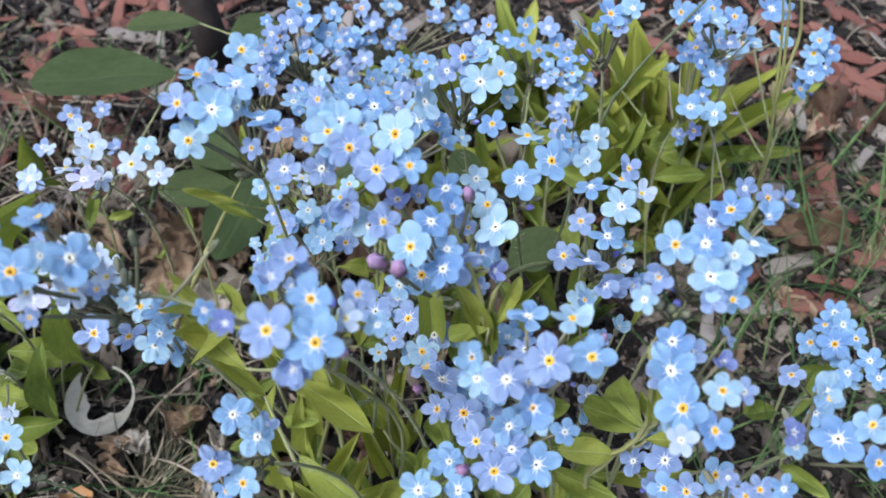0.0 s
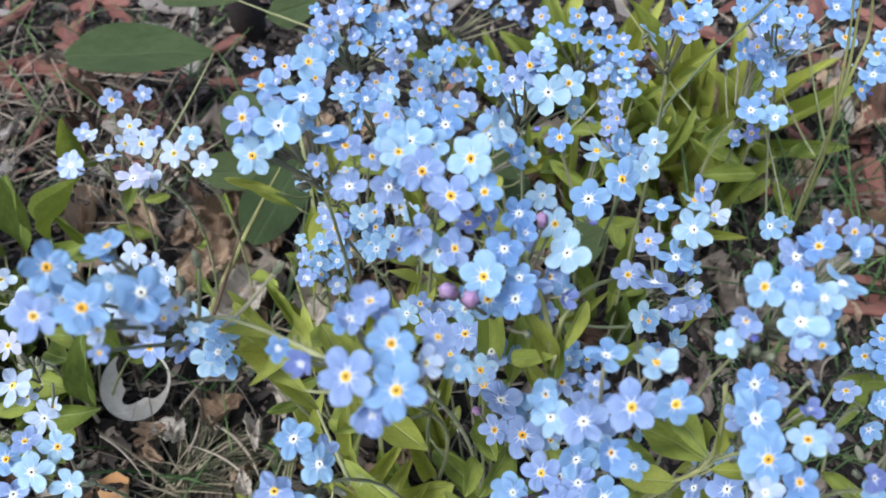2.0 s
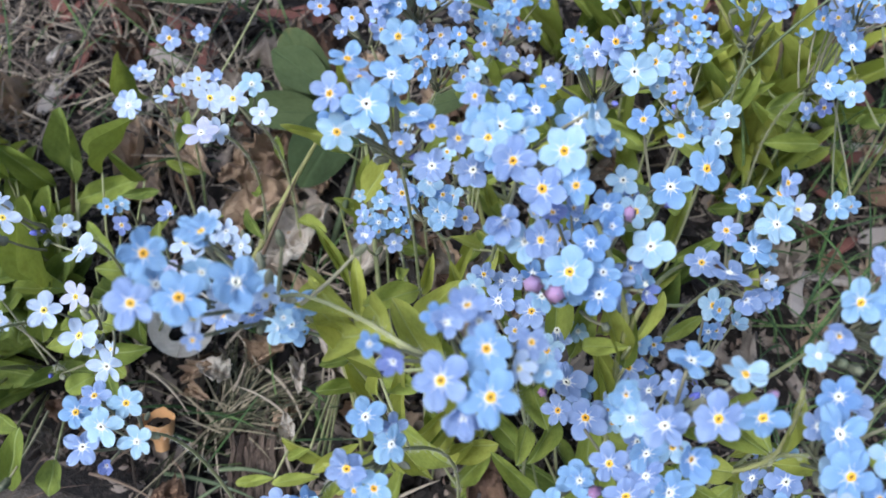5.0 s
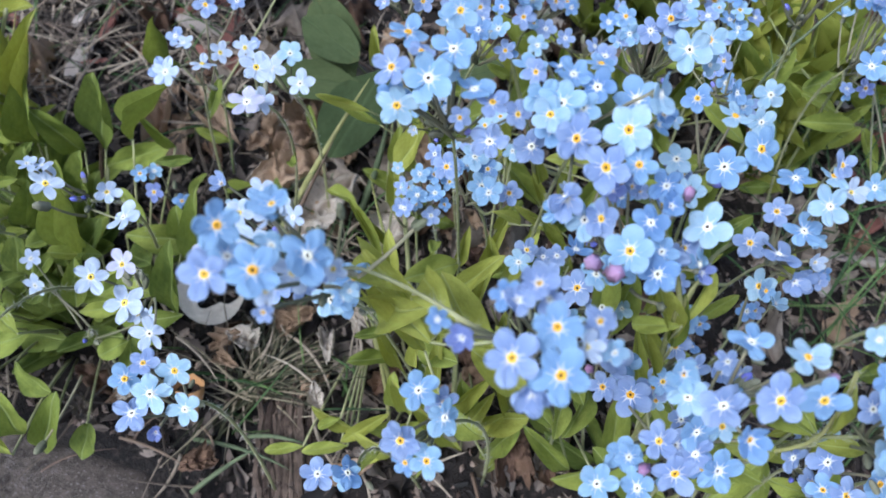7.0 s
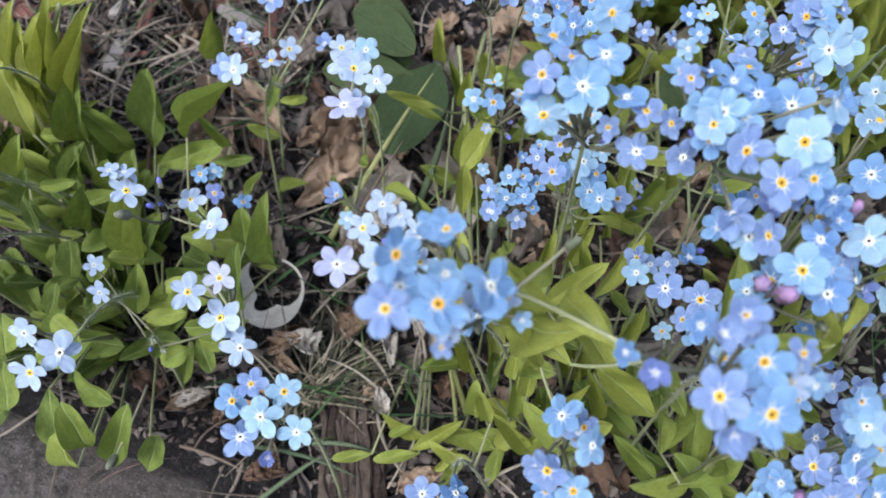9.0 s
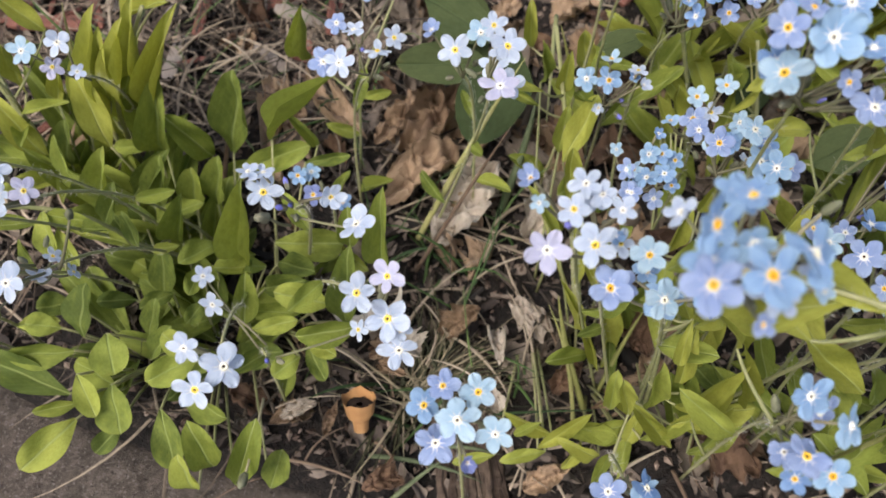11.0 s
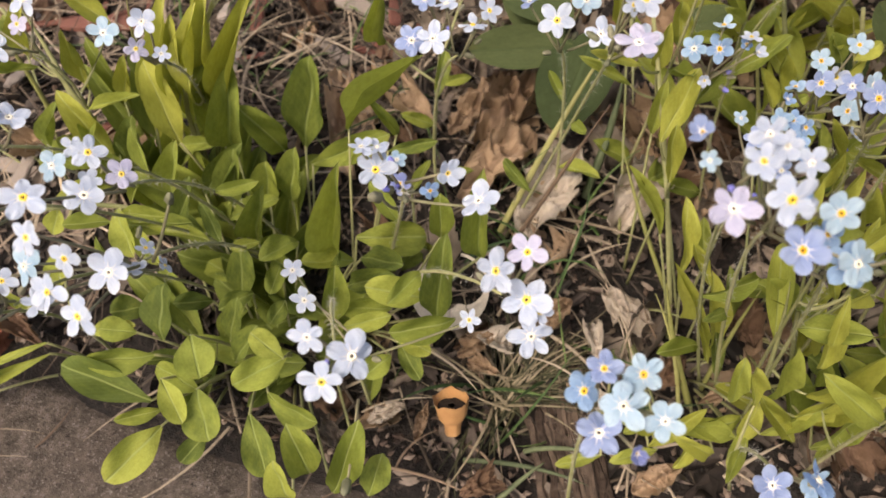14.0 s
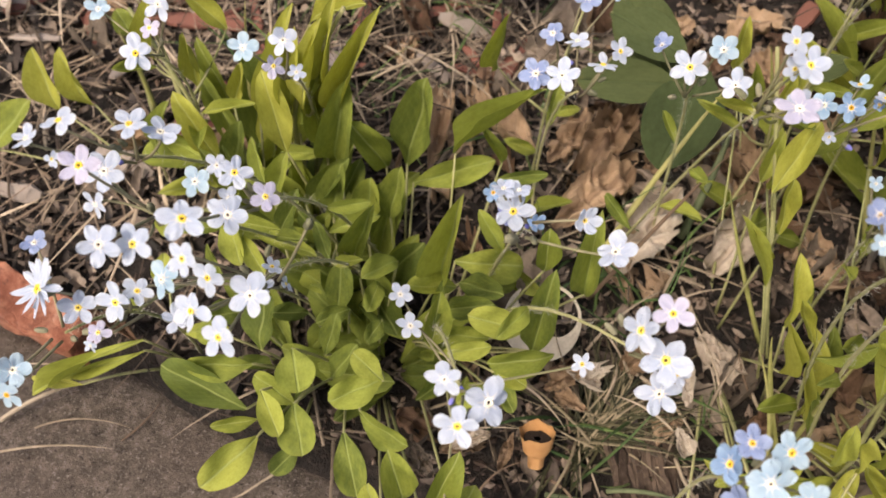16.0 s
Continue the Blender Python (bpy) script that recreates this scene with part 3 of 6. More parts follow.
sprig("b", (3, 113), [(-5.1, 90.5, 167.7, 8.2, "y"), (2.2, 96.1, 157.2, 8.7, "lo"), (-1.9, 96.0, 167.6, 6.8, "o"), (2.2, 105.4, 159.1, 6.5, "ly"), (9.0, 101.3, 160.1, 8.3, "po"), (8.3, 113.3, 152.9, 6.9, "py"), (-9.6, 95.5, 168.0, 6.7, "ly"), (-7.6, 102.6, 165.7, 5.2, "vs"), (-7.6, 94.9, 152.1, 5.9, "o"), (8.6, 94.6, 156.6, 5.3, "vs"), (-10.1, 89.0, 165.5, 4.6, "B"), (-7.1, 88.1, 164.9, 5.0, "B"), (4.3, 102.6, 166.4, 3.4, "B"), (2.0, 103.9, 167.5, 3.2, "C"), (2.5, 88.7, 154.7, 3.2, "C")], 2, "f", 0.8, filler=10)
sprig("b", (25, 137), [(20.6, 121.7, 156.0, 9.0, "y"), (14.5, 118.6, 153.9, 8.3, "o"), (16.5, 128.8, 155.9, 7.7, "pu")], 2, "f", 0.8, filler=2)
sprig("b", (40, 196), [(40.0, 171.5, 115.6, 8.5, "po"), (36.3, 161.0, 117.4, 8.2, "po"), (30.3, 167.6, 119.4, 6.8, "o"), (34.8, 209.3, 94.5, 8.3, "l"), (40.0, 209.7, 98.0, 7.9, "o")], 2, "f", 0.8, filler=4)
sprig("b", (36, 128), [(33.6, 113.9, 151.6, 8.3, "po"), (28.7, 120.7, 150.0, 7.2, "u"), (33.9, 119.0, 153.8, 6.4, "pyu"), (38.1, 118.1, 150.7, 6.1, "wys"), (32.1, 113.9, 143.2, 7.7, "o"), (28.3, 110.2, 140.0, 8.8, "lo"), (24.2, 114.2, 136.8, 6.8, "ly"), (35.5, 110.3, 138.4, 5.1, "ws"), (31.5, 106.1, 137.8, 6.8, "ls")], 2, "f", 0.8, filler=6)
sprig("b", (46, 97), [(34.4, 85.4, 174.2, 7.2, "y"), (46.0, 96.4, 169.8, 7.0, "y"), (49.0, 90.9, 167.9, 8.2, "o"), (39.2, 81.0, 172.2, 7.5, "po"), (38.6, 84.9, 175.1, 6.6, "o"), (44.9, 86.3, 166.9, 6.5, "o"), (31.6, 81.1, 172.1, 5.5, "ls"), (52.9, 97.1, 167.2, 6.1, "s"), (39.6, 78.7, 169.7, 5.5, "ls"), (33.3, 82.0, 163.8, 4.2, "C"), (35.1, 81.2, 163.8, 3.8, "C"), (37.1, 80.3, 163.8, 3.5, "C")], 2, "f", 0.8, filler=8)
sprig("b", (28, 93), [(14.9, 68.5, 169.0, 7.9, "ly"), (21.1, 69.5, 168.4, 7.7, "y"), (9.4, 69.9, 161.8, 7.5, "lo"), (18.6, 74.6, 170.6, 6.8, "pyu"), (12.8, 78.6, 165.5, 7.1, "ou"), (13.6, 74.9, 152.9, 5.4, "lo"), (23.2, 73.7, 166.8, 2.1, "B")], 2, "f", 0.8, filler=5)
sprig("b", (22, 107), [(11.2, 94.3, 129.3, 6.3, "ly"), (15.0, 90.5, 128.3, 6.5, "l"), (17.7, 85.1, 126.5, 7.5, "ly"), (12.5, 98.1, 131.5, 5.3, "b"), (9.5, 88.2, 126.2, 5.8, "b"), (19.4, 90.0, 129.1, 6.0, "ls")], 2, "f", 0.8, filler=5)
sprig("b", (41, 122), [(28.4, 110.0, 128.0, 7.2, "py"), (41.4, 121.0, 101.9, 6.7, "ps"), (37.0, 98.5, 104.4, 6.8, "ls"), (31.7, 101.0, 104.8, 5.6, "l")], 2, "f", 0.8, filler=3)
sprig("b", (45, 92), [(33.2, 70.0, 163.9, 8.9, "o"), (34.1, 64.2, 163.3, 8.0, "y"), (41.3, 68.6, 160.7, 6.5, "py"), (41.4, 72.2, 162.9, 5.0, "vs"), (35.0, 76.8, 161.5, 6.9, "o"), (33.7, 60.5, 160.8, 5.3, "wo"), (39.2, 62.6, 159.6, 6.4, "y")], 2, "f", 0.8, filler=5)
sprig("b", (54, 92), [(42.8, 79.4, 117.0, 8.1, "lo"), (51.6, 75.9, 118.0, 8.4, "y"), (46.3, 73.8, 115.3, 7.7, "ly"), (42.3, 74.7, 114.6, 6.5, "b"), (54.7, 72.6, 117.4, 5.8, "l")], 2, "f", 0.8, filler=4)
sprig("l", (14, 114), [(-3.4, 95.1, 125.9, 7.8, "ly"), (-0.2, 91.3, 127.0, 8.5, "lo"), (-1.1, 87.4, 122.5, 6.8, "ly"), (4.0, 86.1, 123.4, 8.9, "ly"), (5.6, 72.0, 138.6, 7.1, "ly"), (-4.7, 88.1, 128.6, 3.0, "B")], 2, "f", 0.8, filler=4)
sprig("b", (20, 106), [(11.0, 73.0, 142.0, 7.4, "o"), (15.7, 68.7, 136.7, 8.7, "o"), (8.5, 67.3, 137.1, 8.3, "ly"), (-4.1, 64.6, 135.6, 7.5, "o"), (2.6, 64.6, 135.6, 7.5, "o"), (11.5, 70.4, 138.9, 6.6, "l"), (20.4, 72.5, 141.0, 5.2, "b"), (3.6, 67.6, 137.0, 3.6, "B")], 2, "f", 0.8, filler=6)
sprig("b", (2, 112), [(-16.2, 63.7, 180.6, 8.0, "y"), (-22.4, 64.8, 181.7, 7.7, "ly"), (-17.1, 69.4, 182.2, 7.2, "y"), (-28.7, 68.5, 178.1, 4.9, "vs"), (-12.9, 68.7, 178.9, 5.2, "ws"), (-13.3, 64.8, 176.7, 2.5, "B"), (-20.0, 73.6, 185.3, 6.3, "ls"), (-22.4, 71.5, 184.2, 5.1, "ls")], 2, "f", 0.8, filler=6)
sprig("l", (2, 120), [(-13.8, 107.9, 126.5, 7.7, "lo"), (-7.1, 106.3, 126.2, 8.3, "y"), (-1.8, 103.6, 124.3, 7.6, "o"), (-10.0, 103.0, 123.7, 5.2, "ly")], 2, "f", 0.8, filler=3)
sprig("b", (-16, 120), [(-55.0, 70.7, 186.2, 8.0, "y"), (-60.9, 69.8, 185.5, 6.9, "ly"), (-60.4, 75.8, 187.5, 7.0, "y"), (-49.2, 74.7, 184.1, 8.1, "o"), (-56.2, 82.6, 184.0, 6.2, "u"), (-52.9, 77.8, 173.5, 6.8, "wy"), (-53.5, 69.6, 183.4, 4.8, "ws"), (-58.9, 88.0, 170.5, 5.0, "wo"), (-55.0, 81.4, 184.8, 5.7, "bu"), (-46.8, 76.8, 177.5, 4.1, "wy"), (-49.0, 92.0, 168.0, 3.0, "C"), (-37.0, 93.0, 165.0, 2.9, "C")], 0, "f", 0.8, filler=4, via=((-10, 106, 80), (-20, 88, 135), (-28, 79, 161), (-37, 86, 156), (-46, 88, 158)))
sprig("b", (-34, 114), [(-52.2, 95.2, 132.1, 7.8, "o"), (-59.7, 96.3, 134.3, 6.7, "ly"), (-47.5, 89.5, 151.9, 7.1, "u")], 2, "f", 0.8, filler=2)
sprig("b", (-18, 102), [(-35.0, 74.5, 143.3, 7.3, "o"), (-30.2, 70.1, 143.9, 7.2, "o"), (-36.9, 65.7, 142.9, 7.6, "ly"), (-32.4, 63.9, 139.8, 6.6, "y")], 2, "f", 0.8, filler=3)
sprig("w", (-136, 154), [(-104.7, 99.4, 122.1, 7.8, "wy"), (-99.4, 103.1, 121.9, 7.0, "vwy"), (-99.3, 97.8, 115.0, 9.4, "wy"), (-97.7, 97.6, 100.9, 8.8, "wo"), (-96.9, 96.6, 112.6, 5.2, "wy")], 2, "g", 0.6)
sprig("b", (-82, 92), [(-82.5, 81.1, 122.9, 7.4, "py"), (-91.6, 78.6, 122.3, 6.9, "y"), (-85.9, 76.1, 122.7, 8.3, "po"), (-89.4, 73.0, 119.6, 8.1, "lo"), (-79.4, 74.7, 120.2, 7.1, "po"), (-88.5, 81.6, 123.8, 6.1, "ly"), (-84.0, 70.0, 119.2, 4.6, "vls")], 0, "f", 0.6)
sprig("w", (-98, 186), [(-78.4, 145.6, 137.1, 7.8, "wy"), (-79.6, 139.0, 133.3, 8.5, "vwo"), (-77.7, 142.8, 129.8, 6.8, "wo"), (-81.2, 148.8, 139.3, 5.7, "w")], 2, "g", 0.6, filler=1)
sprig("b", (-82, 190), [(-82.6, 182.1, 102.0, 7.7, "po"), (-79.2, 175.7, 97.7, 8.3, "wo"), (-88.8, 181.9, 95.8, 9.2, "wy")], 2, "f", 0.6, filler=1)
sprig("w", (-120, 194), [(-118.1, 179.2, 92.7, 9.2, "wo"), (-108.6, 183.0, 93.3, 7.7, "wy"), (-115.1, 188.5, 94.9, 6.7, "wu")], 2, "g", 0.6, filler=1)
sprig("w", (-138, 164), [(-126.9, 126.7, 112.4, 8.3, "wy"), (-113.3, 127.1, 110.7, 7.1, "wys"), (-107.4, 120.6, 111.0, 9.0, "wo"), (-129.1, 127.4, 118.7, 4.8, "wu"), (-126.2, 128.0, 117.7, 4.8, "wu"), (-126.8, 121.8, 110.3, 4.9, "C")], 2, "g", 0.6)
sprig("b", (-127, 176), [(-132.4, 169.2, 56.1, 6.1, "b"), (-129.1, 172.0, 54.2, 5.9, "o"), (-128.3, 166.0, 51.4, 6.7, "vl"), (-120.1, 165.6, 48.6, 5.8, "b")], 2, "f", 0.6)
sprig("w", (-152, 152), [(-128.2, 87.1, 115.3, 9.6, "wo"), (-132.9, 82.8, 114.5, 8.0, "wy"), (-135.8, 90.0, 116.2, 6.9, "wo")], 2, "g", 0.6)
sprig("w", (-137, 120), [(-148.8, 125.9, 59.9, 7.1, "wo"), (-152.3, 133.5, 61.0, 6.5, "wo"), (-109.1, 113.3, 75.5, 5.8, "wy"), (-136.8, 84.0, 49.5, 5.1, "C")], 2, "g", 0.6)
sprig("b", (-36, 98), [(-56.3, 72.7, 94.1, 7.8, "l"), (-49.6, 72.6, 97.9, 8.1, "o"), (-49.9, 72.4, 96.1, 6.8, "b")], 2, "f", 0.6)
sprig("b", (-42, 156), [(-43.6, 148.7, 99.7, 5.5, "o"), (-48.0, 147.2, 95.5, 5.3, "l"), (-43.7, 144.8, 96.0, 5.8, "o"), (-39.4, 146.2, 95.7, 5.9, "o"), (-40.2, 145.0, 86.9, 5.5, "l"), (-46.8, 142.4, 93.0, 5.4, "l"), (-47.6, 142.7, 92.9, 5.4, "l"), (-40.1, 150.4, 97.7, 5.3, "b")], 2, "f", 0.6, filler=6)
sprig("b", (-28, 144), [(-36.0, 133.9, 124.3, 6.7, "ly"), (-28.0, 130.4, 123.3, 7.6, "o"), (-26.4, 127.0, 126.1, 6.9, "o"), (-30.1, 134.5, 128.2, 6.3, "p")], 2, "f", 0.8, filler=4)
sprig("b", (0, 134), [(-16.9, 120.1, 115.9, 6.0, "ly"), (-6.5, 120.2, 118.0, 7.4, "o"), (-1.7, 126.2, 122.9, 7.1, "ly"), (1.6, 129.5, 126.1, 5.8, "b")], 2, "f", 0.6, filler=3)
sprig("w", (-36, 126), [(-73.2, 95.0, 147.6, 7.6, "vwo"), (-66.3, 94.5, 150.5, 7.5, "wy"), (-56.1, 98.1, 141.7, 6.7, "py"), (-53.2, 92.5, 137.1, 7.1, "po"), (-67.0, 106.2, 149.5, 5.7, "wo"), (-62.8, 91.7, 142.1, 7.3, "ly")], 2, "g", 0.6, filler=4)
sprig("b", (-40, 128), [(-61.0, 103.0, 147.0, 5.1, "wl"), (-75.4, 108.9, 146.5, 5.6, "ls"), (-64.1, 105.5, 147.6, 5.0, "wo")], 2, "f", 0.6, filler=2)
sprig("w", (-196, 214), [(-179.4, 165.7, 112.1, 7.4, "wo"), (-188.8, 165.4, 109.1, 7.5, "po"), (-181.9, 163.0, 106.7, 5.8, "vwy")], 2, "g", 0.6, filler=2)
sprig("w", (-230, 194), [(-209.8, 158.4, 112.6, 8.4, "wy"), (-245.1, 204.1, 77.8, 7.5, "po"), (-218.2, 188.7, 96.8, 8.6, "wo")], 2, "g", 0.6, filler=2)
sprig("w", (-176, 176), [(-192.4, 129.0, 125.1, 7.9, "wu"), (-197.2, 128.2, 127.8, 7.4, "wu"), (-208.0, 125.1, 131.3, 7.2, "wu"), (-212.5, 120.8, 131.1, 5.5, "wu")], 2, "g", 0.6, filler=2)
sprig("w", (-172, 172), [(-202.6, 122.4, 120.5, 8.5, "wo"), (-187.9, 102.1, 130.4, 7.7, "wy"), (-192.1, 100.1, 132.9, 7.6, "wo"), (-199.1, 113.6, 134.8, 7.7, "vwy")], 2, "g", 0.6, filler=2, via=(-182, 145, 70))
sprig("w", (-166, 178), [(-186.9, 124.4, 116.7, 6.6, "po"), (-178.1, 123.9, 121.5, 7.2, "wy"), (-172.1, 120.8, 119.1, 6.4, "vwy"), (-178.2, 116.5, 118.6, 8.2, "wo"), (-179.4, 105.3, 134.5, 8.1, "wy")], 2, "g", 0.6, filler=3, via=(-176, 165, 62))
sprig("w", (-164, 168), [(-178.5, 99.5, 131.9, 6.8, "wy"), (-190.4, 106.7, 109.8, 7.7, "po"), (-179.7, 96.6, 119.0, 7.7, "wy"), (-174.7, 93.3, 116.6, 7.7, "wy"), (-170.9, 101.4, 117.3, 8.6, "wo"), (-175.9, 113.6, 96.8, 6.4, "wo"), (-173.7, 120.2, 86.5, 5.1, "wy"), (-164.5, 118.9, 114.0, 3.8, "C")], 2, "g", 0.6, filler=5, via=(-172, 150, 60))
sprig("w", (-182, 158), [(-207.7, 102.6, 102.7, 7.5, "wy"), (-199.3, 102.9, 106.0, 8.5, "wy"), (-203.6, 99.0, 100.1, 5.0, "vw"), (-213.2, 102.8, 108.8, 11.5, "wym")], 2, "g", 0.6, filler=2)
sprig("b", (-220, 140), [(-216.5, 89.4, 101.3, 7.3, "po"), (-216.6, 85.0, 99.9, 6.2, "p"), (-216.1, 111.3, 111.0, 5.3, "l")], 2, "f", 0.6)
sprig("b", (-41, 214), [(-36.6, 199.3, 121.9, 8.1, "y"), (-36.2, 203.9, 129.1, 8.0, "o"), (-43.8, 196.3, 120.9, 7.1, "o"), (-41.5, 201.9, 129.8, 7.0, "l"), (-49.9, 203.6, 117.9, 7.3, "l"), (-31.9, 205.5, 123.3, 7.2, "o"), (-39.1, 207.5, 131.5, 6.8, "b"), (-46.9, 201.9, 126.0, 6.2, "l")], 2, "f", 0.8, filler=9)
sprig("l", (-19, 272), [(-38.3, 263.9, 89.2, 7.9, "b"), (-28.5, 265.5, 89.8, 7.9, "l"), (-18.6, 266.6, 90.1, 8.3, "b"), (-24.7, 262.8, 85.3, 8.4, "l"), (-30.7, 260.1, 82.5, 8.4, "b"), (-15.8, 261.2, 82.2, 7.6, "l"), (-2.8, 264.6, 86.4, 8.0, "l"), (5.6, 265.7, 88.0, 8.4, "b"), (-36.7, 256.1, 78.3, 7.6, "b"), (-27.9, 255.2, 75.7, 8.0, "l"), (8.2, 263.1, 84.4, 7.2, "l")], 2, "f", 0.8, filler=12)
sprig("l", (38, 215), [(36.9, 203.0, 93.2, 6.8, "l"), (38.3, 198.8, 88.9, 6.8, "b"), (34.4, 201.3, 90.8, 6.9, "l"), (30.3, 211.3, 101.6, 6.5, "l"), (38.6, 212.0, 104.2, 6.4, "b"), (37.0, 214.8, 107.3, 6.8, "b")], 2, "f", 0.8, filler=7)
sprig("l", (-60, 201), [(-54.1, 184.5, 126.2, 6.4, "y"), (-64.6, 195.7, 118.9, 6.5, "l"), (-48.7, 194.4, 124.9, 6.3, "o"), (-47.6, 188.8, 118.7, 6.4, "y")], 2, "f", 0.8, filler=4)
sprig("b", (-18, 234), [(-29.1, 223.2, 95.2, 7.5, "l"), (-21.7, 218.9, 96.5, 7.7, "b"), (-14.9, 223.0, 96.4, 7.5, "o"), (-18.7, 216.8, 96.4, 8.0, "o"), (-21.1, 204.5, 101.2, 7.0, "l"), (-9.0, 255.2, 74.7, 8.0, "b"), (-32.7, 225.3, 97.5, 7.1, "l"), (-11.5, 222.4, 91.3, 6.8, "l")], 2, "f", 0.8, filler=9)
sprig("b", (-34, 188), [(-32.6, 175.0, 124.5, 6.9, "o"), (-27.8, 181.9, 118.5, 6.6, "o"), (-40.6, 186.1, 115.4, 7.9, "o"), (-33.3, 202.3, 105.4, 7.5, "l")], 2, "f", 0.8, filler=8)
sprig("b", (10, 158), [(7.5, 140.1, 160.0, 8.8, "po"), (11.8, 144.3, 158.7, 7.1, "py"), (6.6, 146.3, 161.4, 6.2, "u"), (0.8, 146.0, 158.0, 5.8, "l"), (2.7, 173.3, 127.1, 6.7, "o"), (-8.3, 135.0, 161.5, 5.2, "lo")], 2, "f", 0.8, filler=7)
sprig("b", (35, 244), [(19.0, 222.2, 108.8, 7.9, "o"), (39.7, 241.1, 80.4, 8.9, "l"), (33.5, 236.9, 102.3, 7.9, "l"), (26.4, 238.0, 102.6, 7.2, "b"), (36.3, 233.5, 98.3, 7.6, "b")], 2, "f", 0.8, filler=6)
sprig("b", (79, 209), [(67.6, 186.7, 113.0, 9.0, "o"), (75.1, 187.3, 110.0, 7.5, "o"), (77.6, 204.1, 110.4, 9.4, "o"), (73.6, 219.1, 106.2, 7.9, "b"), (72.2, 191.2, 100.1, 5.5, "vl"), (73.2, 203.6, 115.0, 6.4, "b")], 2, "f", 0.8, filler=7)
sprig("b", (95, 230), [(95.5, 241.1, 87.6, 9.8, "o"), (99.9, 245.6, 90.0, 9.5, "b"), (75.0, 165.4, 90.8, 8.4, "o"), (86.8, 229.5, 103.0, 8.1, "b")], 2, "f", 0.8, filler=4)
sprig("b", (44, 177), [(37.3, 168.1, 156.3, 8.1, "y"), (42.1, 168.0, 157.8, 5.5, "b"), (39.2, 166.1, 154.2, 5.0, "l")], 2, "f", 0.8, filler=3)
sprig("b", (83, 224), [(68.3, 201.1, 131.6, 8.2, "o"), (97.5, 225.2, 117.6, 9.7, "o"), (68.3, 216.8, 122.4, 7.5, "y"), (82.5, 212.7, 123.8, 7.7, "b"), (76.5, 215.5, 124.6, 7.1, "b")], 2, "f", 0.8, filler=6)
sprig("b", (121, 231), [(114.4, 223.3, 102.7, 9.1, "b"), (113.6, 218.6, 98.7, 8.7, "o"), (115.3, 224.8, 106.6, 6.9, "b"), (117.4, 219.1, 100.7, 6.9, "o")], 2, "f", 0.8, filler=4)
sprig("b", (110, 145), [(103.0, 131.7, 79.2, 9.8, "y"), (99.6, 136.2, 73.4, 8.0, "y"), (106.1, 136.8, 80.8, 8.7, "o"), (102.1, 137.8, 79.3, 6.9, "u"), (108.8, 133.0, 79.7, 6.8, "b")], 2, "f", 0.8, filler=4)
sprig("b", (58, 92), [(51.9, 63.7, 137.7, 5.7, "ly"), (55.4, 63.3, 138.9, 5.1, "o"), (49.7, 63.1, 136.7, 4.6, "l")], 2, "f", 0.8, filler=2)
sprig("b", (112, 131), [(97.6, 120.1, 77.2, 10.4, "bs"), (107.7, 123.0, 84.4, 7.7, "o"), (102.9, 121.8, 80.9, 8.0, "b"), (109.3, 119.0, 82.7, 7.1, "o")], 2, "f", 0.8, filler=3)
sprig("b", (70, 92), [(55.7, 68.8, 147.8, 5.9, "vs"), (61.6, 66.7, 149.4, 8.6, "o"), (66.2, 67.6, 152.3, 6.8, "y"), (66.5, 62.5, 149.7, 6.0, "y")], 2, "f", 0.8, filler=3)
sprig("l", (-122, 208), [(-124.1, 188.4, 82.5, 9.0, "l"), (-113.1, 205.3, 93.4, 7.6, "l"), (-104.8, 208.9, 92.5, 6.2, "l"), (-120.8, 196.6, 88.7, 6.8, "l")], 2, "f", 0.6)
sprig("b", (-46, 200), [(-54, 184, 84, 7, "o"), (-48.5, 182, 86, 7.5, "y"), (-49, 183, 93, 6, "pu"), (-41.3, 183.3, 88.7, 5.5, "wyu"), (-40, 179.6, 87.2, 5, "ws"), (-49.3, 182.9, 73.5, 4.5, "ws")], 2, "f", 0.8, filler=1)
sprig("b", (-24, 180), [(-31.2, 162.4, 95.9, 7, "ly"), (-24.7, 168.8, 90.5, 6, "wy"), (-28.7, 171.1, 93.5, 6, "p"), (-25, 166, 104, 5.5, "p"), (-21, 160, 98, 6, "po"), (-26, 156, 94, 6.5, "p")], 2, "f", 0.8, filler=1)
sprig("w", (2, 192), [(-1.1, 185.5, 47.9, 5.5, "wy")], 1, "f", 0.6)
sprig("b", (2, 228), [(4, 214, 93, 6.5, "o"), (8, 211, 89, 6.5, "o"), (9, 214, 94, 6, "p"), (1, 209, 88, 6.5, "lo"), (-14, 210, 92, 6.5, "lo"), (-8, 209, 90, 6.5, "lo")], 2, "f", 0.8, filler=2)


def tall_stem(foot, way, thick=0.9, fork=None, mat=STEM):
    """A leafy shoot that bears the leaves near it; a fork gives the way of a side stem; millimetres."""
    plant = new("forget_me_not")
    plant.location = (foot[0] / 1000, foot[1] / 1000, soil_height(foot[0] / 1000, foot[1] / 1000))
    tagged(plant, "hairy green forget-me-not shoot rising from the soil", "plant")
    lo = Vector(plant.location)
    pts = glide([lo - Vector((0, 0, 0.004)), *(Vector(p) / 1000 for p in way)], 10)
    local = [p - lo for p in pts]
    stem(plant, local, thick / 1000, thick / 1500, "stem", mat)
    hairs(plant, local)
    if fork:
        side = [p - lo for p in glide([Vector(p) / 1000 for p in fork], 8)]
        stem(plant, side, thick / 1300, thick / 1800, "side_stem", mat)
    STEMS.append((plant, pts))
    return plant


